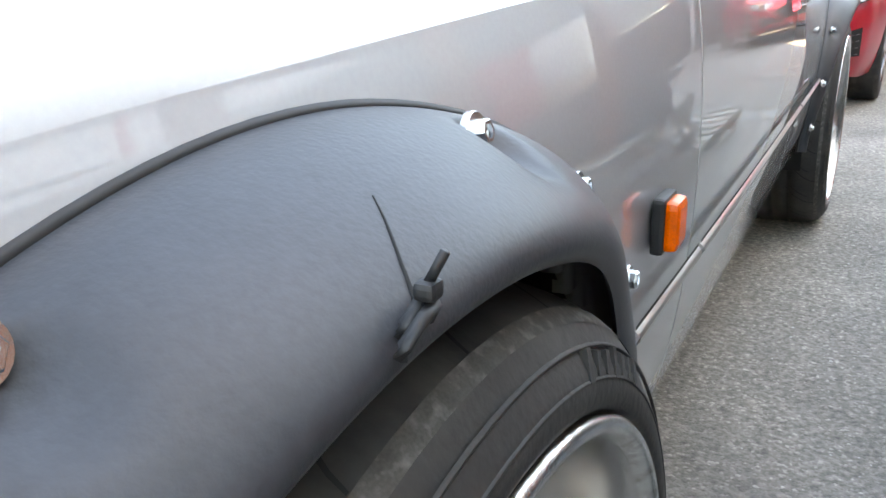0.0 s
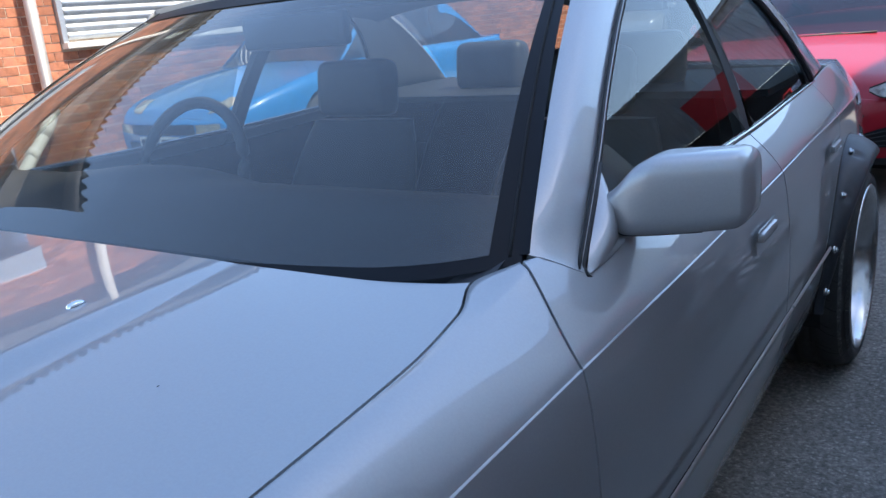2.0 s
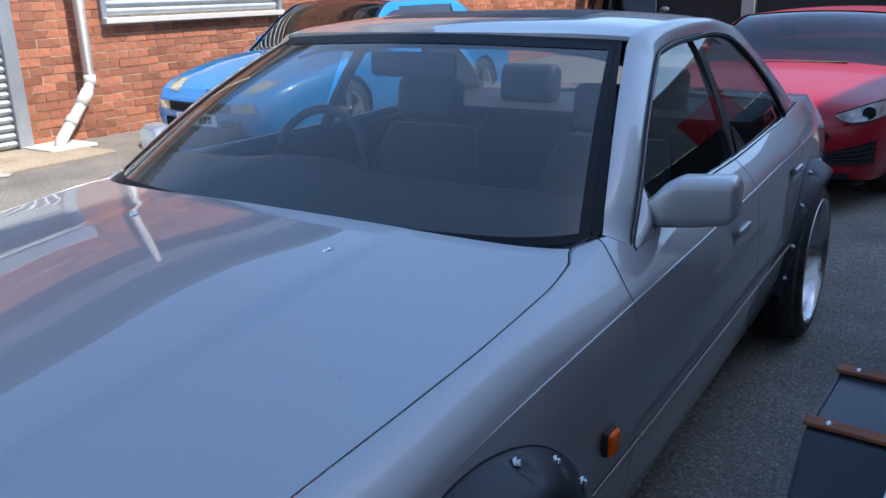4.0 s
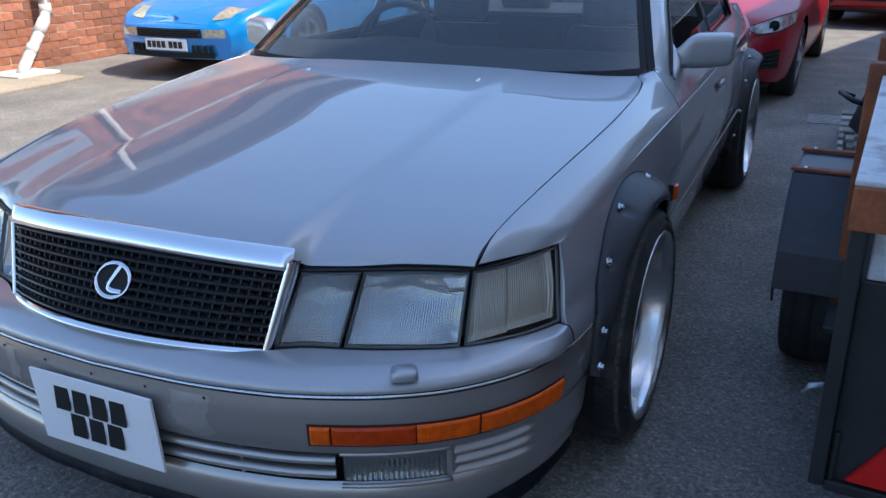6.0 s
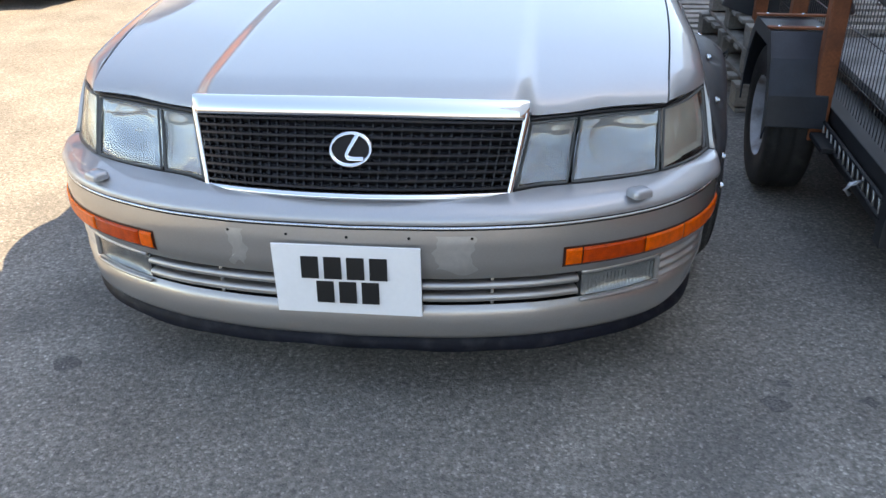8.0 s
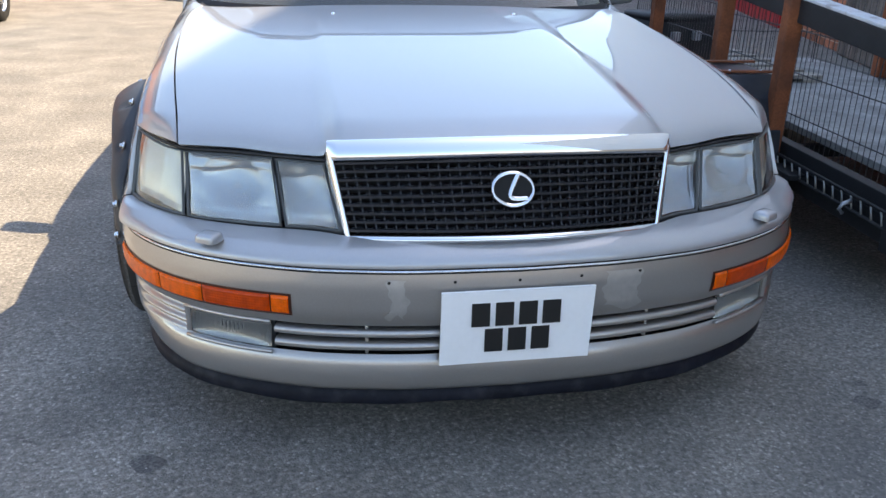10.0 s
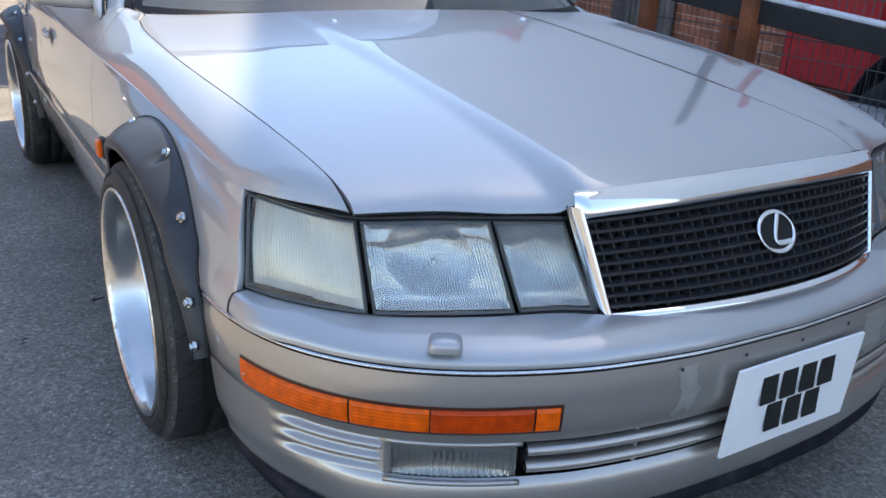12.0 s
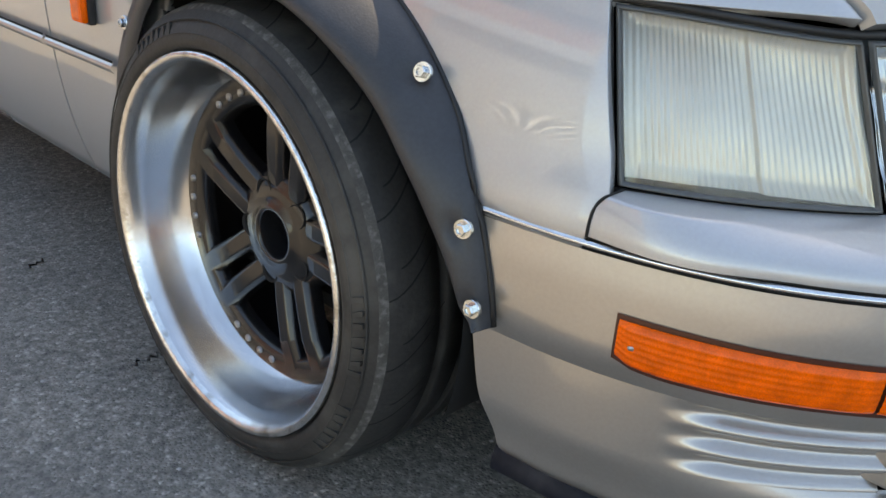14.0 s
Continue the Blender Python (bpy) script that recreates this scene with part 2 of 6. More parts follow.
def z_plain(a):
    """The height that the hood would have at its front edge without its rolled lip."""
    y = hood_front(a)
    top, s, r = hood_mid(y), seam_x(y), ridge_x(y)
    if a < r:
        return top - 0.008 * (a / r) ** 2
    t = (a - r) / max(s - r, 1e-3)
    return top - 0.008 + (seam_z(y) - top + 0.008) * (0.90 * t + 0.10 * t * t)


def hood_at(u, v):
    a = abs(u)
    y = hood_front(a * 0.716) * (1 - v) + hood_rear(a * 0.75) * v
    x = u * (seam_x(y) - 0.0018)
    return x, y, hood_z(x, y)


def hood_grid(p, q):
    u = 2 * p - 1
    return hood_at(math.copysign(abs(u), u), q ** 1.35)


patch("hood", hood_grid, 150, 90, PAINT, car, solid=0.014, away=INSIDE)
for s in (-1, 1):
    y0 = 1.257
    nz = patch("washer_nozzle", lambda u, v: (s * (0.311 + 0.010 * math.cos(u * math.tau) * math.sin(v * math.pi / 2) * (1.2 - 0.4 * v)),
               y0 + 0.014 * math.sin(u * math.tau) * math.sin(v * math.pi / 2), hood_z(0.311, y0) + 0.008 * math.cos(v * math.pi / 2) - 0.002), 16, 6, CHROME, car, closed=True)

rng = random.Random(12)
for k in range(15):
    sx, sy = rng.uniform(-0.6, 0.68), rng.uniform(0.35, 1.35)
    rr = rng.choice((0.0007, 0.0009, 0.0013))
    patch("paint_chip", lambda u, v: (sx + rr * v * math.cos(u * math.tau), sy + rr * v * 1.3 * math.sin(u * math.tau), hood_z(sx, sy) + 0.0005), 7, 1, GAP, car, closed=True)

# side surface: from the top edge over the shoulder crease to the sill
crease_x = curve(0.26, 0.762, 0.35, 0.797, 0.45, 0.827, 0.55, 0.841, 0.65, 0.849, 0.75, 0.855, 1.0, 0.864, 1.25, 0.875, 1.5, 0.884, 2.0, 0.888, 3.0, 0.886, 3.5, 0.874, 4.0, 0.84, 4.45, 0.75)
crease_z = curve(0.26, 0.664, 0.35, 0.667, 0.45, 0.670, 0.6, 0.686, 0.75, 0.702, 1.0, 0.721, 1.25, 0.737, 1.5, 0.749, 2.0, 0.757, 2.5, 0.766, 3.0, 0.776, 3.6, 0.772, 4.0, 0.755, 4.45, 0.70)
side_x = curve(0.3, 0.843, 0.40, 0.865, 0.5, 0.881, 0.6, 0.890, 0.75, 0.895, 0.9, 0.898, 1.3, 0.902, 2.0, 0.905, 3.0, 0.905, 3.6, 0.894, 4.0, 0.862, 4.45, 0.765)
SILL = 0.215


wing_x = curve(0.26, 0.717, 0.35, 0.725, 0.5, 0.743, 0.7, 0.764, 0.9, 0.780, 1.1, 0.790, 1.3, 0.794, 1.5, 0.794, 1.57, 0.795, 1.75, 0.806, 2.5, 0.815, 3.2, 0.806, 3.6, 0.785, 4.0, 0.757, 4.25, 0.732, 4.45, 0.69)
wing_z = curve(0.26, 0.676, 0.30, 0.694, 0.35, 0.709, 0.5, 0.738, 0.7, 0.765, 0.9, 0.785, 1.1, 0.802, 1.3, 0.818, 1.5, 0.838, 1.57, 0.850, 1.75, 0.857, 2.5, 0.848, 3.2, 0.866, 3.6, 0.878, 4.0, 0.868, 4.25, 0.83, 4.45, 0.76)


def top_edge(y):
    return wing_x(y), wing_z(y)


skin_x = curve(0.26, 0.828, 0.35, 0.865, 0.43, 0.883, 0.495, 0.890, 0.6, 0.895, 0.75, 0.897)


def low_line(y, q):
    cx, cz, wx = crease_x(y), crease_z(y), side_x(y)
    return bez(q, (cx, cz), (cx + 0.0085 - 0.0025 * smooth(0.65, 1.05, y), cz - 0.03), (wx + 0.012, cz - 0.12), (wx + 0.006, 0.45), (wx - 0.002, 0.33), (wx - 0.055, SILL))


def flush(y):
    """How much fuller the fender has to be to lie flush with the bumper's groove."""
    lo, hi = 0.0, 1.0
    for _ in range(30):
        m = (lo + hi) / 2
        if low_line(y, m)[1] > 0.475:
            lo = m
        else:
            hi = m
    return max(0.0, skin_x(y) - low_line(y, lo)[0])


skin_gap = curve(*[v for k in range(9) for v in (0.26 + 0.06 * k, flush(0.26 + 0.06 * k))])


def side_at(y, s):
    """s 0: top edge, 0.4: crease, 0.7: widest, 1: sill."""
    tx, tz = top_edge(y)
    cx, cz, wx = crease_x(y), crease_z(y), side_x(y)
    step = 0.0020 * smooth(0.8, 1.15, y)
    if s <= 0.4:
        q = s / 0.4
        flat = (0.012 + 0.048 * smooth(1.05, 1.42, y)) * smooth(1.615, 1.58, y)
        if s < flat:
            # the flat of the wing beside the hood's rounded corner
            k = s / flat
            sx, sz = seam_x(y) + 0.0022, seam_z(y)
            if y > 1.57:
                sx, sz = sx + (tx - sx) * smooth(1.57, 1.61, y), sz + (tz - sz) * smooth(1.57, 1.61, y)
            return sx + (tx - sx) * k, sz + (tz - sz) * k
        q = (s - flat) / (0.4 - flat)
        k = smooth(1.1, 1.55, y)
        p1 = (tx + (cx - tx) * (0.52 - 0.17 * k), tz - (tz - cz) * (0.10 + 0.16 * k))
        p2 = (cx - 0.0072 - 0.005 * smooth(0.65, 1.05, y) - step, cz + 0.026)
        x, z = bez(q, (tx, tz), p1, p2, (cx - step, cz + step * 0.5))
    else:
        q = (s - 0.4) / 0.6
        x, z = low_line(y, q)
        if y < 0.75:
            x += skin_gap(y) * smooth(0.545, 0.472, z) * smooth(0.75, 0.58, y)
    return x, z


def body_side(y, z):
    lo, hi = 0.35, 1.0
    if z > crease_z(y):
        lo, hi = 0.0, 0.4
    for _ in range(12):
        m = (lo + hi) / 2
        if side_at(y, m)[1] > z:
            lo = m
        else:
            hi = m
    x = side_at(y, lo)[0]
    return x


brow = curve(0.70, 0.264, 0.718, 0.275, 0.75, 0.318, 0.79, 0.375, 0.826, 0.447)


def fender_front(s):
    """Where the front edge of the fender lies: over the corner lamp, then down its outer side."""
    y = 0.40
    for _ in range(12):
        x, z = side_at(y, s)
        y = 0.5 * y + 0.5 * (brow(x) if z > 0.666 else 0.447 - 0.053 * (0.664 - z) / 0.155 if z > 0.51 else 0.394 + 0.010 * (0.51 - z) / 0.04)
    return y


def panel(name, y_at, y_to, side, nu, nv, arch=None, lip=False, mat=PAINT, parent=car, label="", shut=0.0022):
    verts, faces = [], []
    low = nv // 2 - 4
    rows = [0.385 * j / low for j in range(low + 1)] + [0.394, 0.3985, 0.4, 0.4008, 0.404, 0.41]
    rows += [0.42 + 0.58 * j / (nv - len(rows)) for j in range(nv + 1 - len(rows))]
    steps = [0.0, 0.0012] + [i / nu for i in range(1, nu)] + [0.9988, 1.0]
    nu += 2
    for f in steps:
        for s in rows:
            a = (y_at(s) if callable(y_at) else y_at) + shut
            b = (y_to(s) if callable(y_to) else y_to) - shut
            y = a + (b - a) * f
            x, z = side_at(y, s)
            if lip:
                z -= max(0, side_at(a, s)[1] - 0.667) * max(0, 1 - (y - a) / 0.09) ** 2
            verts.append((side * x, y, z))
    for i in range(nu):
        for j in range(nv):
            f = (i * (nv + 1) + j, (i + 1) * (nv + 1) + j, (i + 1) * (nv + 1) + j + 1, i * (nv + 1) + j + 1)
            if arch:
                c = np.mean([verts[k] for k in f], axis=0)
                if math.hypot(c[1] - arch[0], c[2] - arch[1]) < arch[2] and c[2] < 0.75:
                    continue
                if c[1] < arch[0] and c[2] < 0.459 and c[1] < 0.9:
                    continue
            faces.append(f)
    return mesh(name, verts, faces, mat, parent, label, solid=0.012, away=INSIDE, crisp=False)


def door_front(s):
    return 1.566 - 0.056 * smooth(-0.05, 0.37, s) - 0.02 * smooth(0.4, 1, s)


for side in (-1, 1):
    panel("fender", fender_front, door_front, side, 110, 60, arch=(FRONT_AXLE, 0.30, 0.355), lip=True)
    fd = panel("front_door", door_front, 2.54, side, 40, 50)
    rd = panel("rear_door", 2.54, lambda s: 3.28 - 0.25 * smooth(0.45, 0.8, s), side, 36, 50)
    panel("quarter_panel", lambda s: 3.28 - 0.25 * smooth(0.45, 0.8, s), 4.42, side, 70, 50, arch=(REAR_AXLE, 0.30, 0.355))
    # protective moulding line along the flank
    for a, b, host in ((1.25, 1.492, car), (1.503, 2.533, fd), (2.547, 3.02, rd)):
        def strip(u, v, a=a, b=b):
            y = a + (b - a) * u
            x, z = side_at(y, 0.75)
            zz = 0.462 + (0.004 - 0.016 * v)
            return side * (side_x(y) + 0.008 + 0.006 * math.sin(math.pi * v)), y, zz
        patch("side_moulding", strip, 12, 5, PAINT_LOW, host)
        patch("moulding_gap", lambda u, v: (side * (side_x(a + (b - a) * u) + 0.0095), a + (b - a) * u, 0.4655 + 0.004 * v), 12, 1, GAP, host)
    # door handles
    for y, host in ((2.31, fd), (3.08, rd)):
        x, z = side_at(y, 0.5)
        z = 0.690 + (y - 2.31) * 0.03
        patch("handle_recess", lambda u, v: (side * (side_x(y) + 0.003 - 0.004 * math.sin(math.pi * v)), y - 0.07 + 0.14 * u, z - 0.022 + 0.05 * v), 10, 6, PAINT, host)
        box("door_handle", (0.014, 0.115, 0.020), (side * (side_x(y) + 0.004), y, z + 0.010), PAINT, host, bevel=0.006)

# inner body behind the shut lines, painted near-black as the shade of the gaps
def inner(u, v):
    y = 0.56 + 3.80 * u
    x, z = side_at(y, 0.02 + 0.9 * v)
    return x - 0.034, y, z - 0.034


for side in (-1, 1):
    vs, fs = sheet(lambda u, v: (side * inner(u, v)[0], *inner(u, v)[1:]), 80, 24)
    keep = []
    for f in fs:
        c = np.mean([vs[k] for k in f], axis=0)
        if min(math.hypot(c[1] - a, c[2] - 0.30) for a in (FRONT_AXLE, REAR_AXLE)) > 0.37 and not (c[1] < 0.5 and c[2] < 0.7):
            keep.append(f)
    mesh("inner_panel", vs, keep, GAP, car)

# ---------------------------------------------------------------- bumper
plan_line = path2(0, -0.062, 0.2, -0.053, 0.4, -0.022, 0.55, 0.028, 0.68, 0.098, 0.77, 0.178, 0.833, 0.268, 0.866, 0.35, 0.884, 0.43, 0.891, 0.495)
shelf = path2(0, -0.012, 0.2, -0.002, 0.35, 0.05, 0.42, 0.090, 0.55, 0.135, 0.68, 0.20, 0.77, 0.277, 0.816, 0.337, 0.849, 0.392)



def groove(u):
    """The bumper's plan line; past its end it runs straight on under the flare."""
    x, y = plan_line(min(u, 1.0))
    return (x + 0.10 * max(0.0, u - 1), y + 1.15 * max(0.0, u - 1))


def outward(u):
    (ax, ay), (bx, by) = groove(max(u - 0.01, 0)), groove(min(u + 0.01, 1.2))
    d = Vector((by - ay, -(bx - ax), 0)).normalized()
    return d


def bump_pt(u, off, z):
    """A point of the bumper's plan line, u -1..1 from the right to the left wheel, set off outwards."""
    a = abs(u)
    x, y = groove(a)
    n = outward(a) if a > 0.01 else Vector((0, -1, 0))
    return (math.copysign(1, u) * (x + n.x * off), y + n.y * off, z)


def u_of(x=None, y=None):
    """The share of the plan line at which it reaches an x or a y."""
    lo, hi = 0.0, 1.0
    for _ in range(30):
        m = (lo + hi) / 2
        at = groove(m)
        if (at[0] < x) if x is not None else (at[1] < y):
            lo = m
        else:
            hi = m
    return lo


IN_FRONT = (0, 0.9, 0.35)
U_TOP = u_of(y=0.404)


def upper_bumper(p, q):
    """The painted cap: a soft slope from the lamps to the groove."""
    u = 2 * p - 1
    a = abs(u)
    sx, sy = shelf(a)
    gx, gy = groove(a * U_TOP)
    n = outward(a * U_TOP) if a > 0.01 else Vector((0, -1, 0))
    x, y, z = bez(q, (sx, sy, 0.511), (sx + (gx - sx) * 0.35, sy + (gy - sy) * 0.35, 0.5085), (gx - n.x * 0.022, gy - n.y * 0.022, 0.5005), (gx + n.x * 0.004, gy + n.y * 0.004, 0.490), (gx + n.x * 0.001, gy + n.y * 0.001, 0.4705))
    if a > 0.8:
        x += (body_side(max(y, 0.40), z) + 0.0006 - x) * smooth(0.84, 0.985, a) * min(1, 4 * q)
    return math.copysign(1, u) * x, y, z


bumper = patch("bumper_top", upper_bumper, 140, 18, PAINT, car, away=IN_FRONT)
for end in (0, 1):
    tube("bumper_seam", [(x * 1.001, y + 0.001, z) for x, y, z in (upper_bumper(end, i / 14) for i in range(15))], 0.0015, GAP, car, sides=6)
patch("bumper_groove", lambda p, q: bump_pt((2 * p - 1) * 1.03, -0.004, 0.471 - 0.016 * q), 120, 2, GAP, car, "black gap between the bumper halves", away=IN_FRONT)
BEAD = material("bright bead", (0.62, 0.63, 0.64), 0.2, 0.9, vary=0.1, scale=40)
bead = curve(0, 0, 0.5, 0.003, 1, 0)
patch("bumper_bead", lambda p, q: bump_pt((2 * p - 1) * 1.03, -0.001 + bead(q), 0.4665 - 0.0065 * q), 120, 4, BEAD, car, away=IN_FRONT)
reach = curve(0.10, 0.985, 0.17, 0.990, 0.20, 0.996, 0.26, 1.014, 0.33, 1.024, 0.38, 1.030, 0.48, 1.035)
mid_off = curve(0.335, -0.011, 0.352, -0.002, 0.375, 0.003, 0.42, 0.004, 0.462, -0.001)


def mid_bumper(p, q):
    z = 0.4575 - 0.1245 * q
    return bump_pt((2 * p - 1) * reach(z), mid_off(z), z)


patch("bumper_middle", mid_bumper, 120, 14, PAINT_LOW, car, "warm grey bumper band with filled screw holes", away=IN_FRONT)
low_off = curve(0.158, -0.040, 0.166, -0.026, 0.185, -0.016, 0.215, -0.012, 0.243, -0.016, 0.256, -0.026)


def low_at(u, z):
    """The lower edge's offset; towards the wheels its groove fades out."""
    k = smooth(0.66, 0.84, abs(u))
    return low_off(z) * (1 - k) + (-0.014 - 0.014 * smooth(0.256, 0.19, z) - 0.020 * smooth(0.19, 0.158, z)) * k


patch("bumper_lower", lambda p, q: bump_pt((2 * p - 1) * reach(0.256 - 0.098 * q), low_at(2 * p - 1, 0.256 - 0.098 * q), 0.256 - 0.098 * q), 120, 12, PAINT_LOW, car, away=IN_FRONT)
LIP = material("scuffed lip rubber", (0.007, 0.008, 0.013), 0.55, vary=0.3, scale=9, stain=(0.045, 0.045, 0.05), stain_amount=0.4, stain_scale=22, ior=1.25)


def lip(u, v):
    """A rubber strip of rounded section, u round it and v along it, a little wavy below."""
    a, w = u * math.tau, 2 * v - 1
    c, n = math.cos(a), math.sin(a)
    q = 0.5 - 0.5 * math.copysign(abs(n) ** 0.5, n)
    z = 0.166 - 0.042 * q
    out = lip_off(z) - 0.006 * smooth(0.7, 0.95, abs(w)) - 0.010 + 0.010 * math.copysign(abs(c) ** 0.5, c)
    return bump_pt(w, out, z + 0.003 * math.sin(v * 17) * q + 0.0015 * math.sin(v * 61) * q + 0.018 * smooth(0.75, 0.97, abs(w)))


lip_off = curve(0.120, -0.032, 0.132, -0.026, 0.150, -0.028, 0.164, -0.038)
patch("lip_spoiler", lip, 20, 120, LIP, car, "scuffed black rubber lip spoiler", closed=True, away=IN_FRONT)
# near-black sheet that paints the depth behind the bumper openings as shade
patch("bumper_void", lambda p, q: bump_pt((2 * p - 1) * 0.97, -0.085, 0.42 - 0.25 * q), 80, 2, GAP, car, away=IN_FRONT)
# corner skin from the opening's ends to the arch, ribbed next to the fog lamp
FOG0, FOG1, SLAT = u_of(x=0.535), u_of(x=0.722), u_of(x=0.522)
for side in (-1, 1):
    def corner(p, q):
        z = 0.336 - 0.082 * q
        u = side * (FOG1 + 0.008 + (reach(z) - FOG1 - 0.008) * p)
        rib = -0.012 * (0.5 - 0.5 * math.cos(q * 3 * math.tau)) * smooth(0.52, 0.36, p)
        return bump_pt(u, mid_off(0.336) * (1 - q) + low_at(u, 0.254) * q + rib, z)
    patch("bumper_corner", corner, 60, 36, PAINT_LOW, car, away=IN_FRONT)
# two slats in the lower opening
for z in (0.312, 0.281):
    sec = [(-0.055, z + 0.006), (-0.022, z + 0.0105), (-0.011, z + 0.007), (-0.007, z), (-0.011, z - 0.007), (-0.022, z - 0.0105), (-0.055, z - 0.010)]
    patch("lower_slat", lambda p, q: bump_pt((2 * p - 1) * SLAT, sec[int(round(q * 6))][0], sec[int(round(q * 6))][1]), 80, 6, PAINT_LOW, car)
LENS_CLEAR = window_glass("fog lamp glass", (0.93, 0.94, 0.93), 0.03, 0.06, 3.4)
FOG_BOWL = material("fog reflector", (0.46, 0.46, 0.46), 0.16, 0.9, vary=0.1, scale=40, bump=0.5, bump_scale=30)
for side in (-1, 1):
    for u in (0.28,):
        box("slat_clip", (0.008, 0.03, 0.07), bump_pt(u * side, -0.035, 0.294), PAINT_LOW, car)
    for u in (FOG1 + 0.012,):
        box("slat_end", (0.012, 0.05, 0.066), bump_pt(u * side, -0.032, 0.296), PAINT_LOW, car, bevel=0.004)
    du = FOG1 - FOG0
    fl = patch("fog_lamp", lambda p, q: bump_pt(side * (FOG0 - 0.003 + (du + 0.006) * p), -0.040, 0.331 - 0.080 * q), 12, 2, LAMP_FRAME, car, "clear fog lamp in a grey frame")

    def fog(p, q, back):
        rib = 0.0018 * math.cos(p * 26 * math.tau) if 0.1 < q < 0.9 else 0
        return bump_pt(side * (FOG0 + du * p), -0.018 - back + (rib if back else 0), 0.324 - 0.066 * q)
    vs, fs = sheet(lambda p, q: fog(p, q, 0.0), 120, 6)
    v2, f2 = sheet(lambda p, q: fog(p, q, 0.005), 120, 6)
    g = mesh("lens", vs + v2, fs + [tuple(reversed([i + len(vs) for i in f])) for f in f2], LENS_CLEAR, fl)
    g.visible_shadow = False
    patch("reflector", lambda p, q: bump_pt(side * (FOG0 + du * p), -0.027 - 0.012 * abs(math.sin(math.pi * p)) ** 0.5 * abs(math.sin(math.pi * q)) ** 0.5 + 0.0022 * math.cos(p * 20 * math.tau) * smooth(0.25, 0.45, q), 0.324 - 0.066 * q), 156, 12, FOG_BOWL, fl)
    for z in (0.328, 0.254):
        strip = [bump_pt(side * (FOG0 - 0.004 + (du + 0.008) * i / 12), -0.014, z) for i in range(13)]
        tube("fog_rim", strip, 0.005, PAINT_LOW, fl, sides=8)
    # amber turn lamps: a front one and a wrap-round side one
    U0, U1, U2 = u_of(x=0.483), u_of(x=0.763), u_of(y=0.362)
    lo = curve(0, 0.360, 0.55, 0.358, 0.9, 0.357, 0.97, 0.360, 1.0, 0.368)
    hi = curve(0, 0.402, 0.55, 0.401, 0.9, 0.404, 1.0, 0.405)

    def amber(p, q, a, b, rim=0.0):
        t = a + (b - a) * p
        u = side * (U0 + (U2 - U0) * t)
        z = lo(t) - rim + (hi(t) - lo(t) + 2 * rim) * q
        edge = min(1, 9 * min(q, 1 - q)) ** 0.5 * min(1, 14 * min(p, 1 - p) + 0.2) ** 0.5 + (0.045 * math.cos(q * 7 * math.tau) + 0.05 * math.cos(t * 84 * math.tau) if 0.1 < q < 0.9 and not rim else 0)
        return bump_pt(u, mid_off(z) + (0.001 if rim else 0.0015 + 0.0055 * edge), z)
    tm = (U1 - U0) / (U2 - U0)
    bed = patch("lamp_bed", lambda p, q: amber(p, q, -0.010, 1.006, 0.005), 60, 4, AMBER_DARK, car, "dark edge round the turn lamps", away=IN_FRONT)
    for a, b, tone in ((0.0, 0.070, AMBER), (0.076, 0.365, AMBER_DEEP), (0.369, tm - 0.003, AMBER), (tm + 0.003, 1.0, AMBER)):
        patch("turn_lamp", lambda p, q: amber(p, q, a, b), max(24, int(240 * (b - a))), 42, tone, bed, "ribbed amber turn lamp", away=IN_FRONT)
    sx, sy, sz = bump_pt(side * (U0 + (U2 - U0) * 0.975), mid_off(0.378) + 0.006, 0.382)
    patch("screw", lambda u, v: (sx + side * 0.003 * (1 - v), sy + 0.004 * v * math.cos(u * math.tau), sz + 0.004 * v * math.sin(u * math.tau)), 12, 3, DULL, bed, closed=True)

# holes and filler marks in the band, jet covers
for k in range(-2, 3):
    u = k * 0.118
    patch("screw_hole", lambda a, b: tuple(np.array(bump_pt(u + 0.0, 0.005, 0.441)) + np.array((0.0035 * b * math.cos(a * math.tau), 0, 0.0035 * b * math.sin(a * math.tau)))), 10, 1, GAP, car, closed=True)
FILLER = material("paler filler primer", (0.46, 0.44, 0.415), 0.42, 0.7, 0.7, vary=0.06, scale=60)
for side in (-1, 1):
    def smear(p, q):
        lo_x, hi_x = (0.196, 0.280) if side > 0 else (0.240, 0.276)
        x = lo_x + 0.006 * math.sin(q * 9) + 0.003 * math.sin(q * 23) + (hi_x - lo_x) * p + 0.002 * p * math.sin(q * 15 + 1)
        z = 0.4455 - (0.090 - 0.010 * math.sin(p * 5 + side)) * q
        return bump_pt(side * u_of(x=x), mid_off(z) + 0.0008, z)
    patch("filler_mark", smear, 10, 18, FILLER, car, "paler filled patch", away=IN_FRONT)
    x, y = 0.645, 0.078
    turn = Matrix.Translation((side * x, y + 0.010, 0.500)) @ Matrix.Rotation(side * radians(32), 4, "Z")

    def jet(u, v):
        c, s, k = math.cos(u * math.tau), math.sin(u * math.tau), 1 - v ** 4
        return turn @ Vector((0.026 * math.copysign(abs(c) ** 0.45, c) * k ** 0.35, 0.022 * math.copysign(abs(s) ** 0.45, s) * k ** 0.35, 0.020 * v))
    patch("jet_cover", jet, 40, 16, PAINT, car, "lamp washer cover", closed=True)

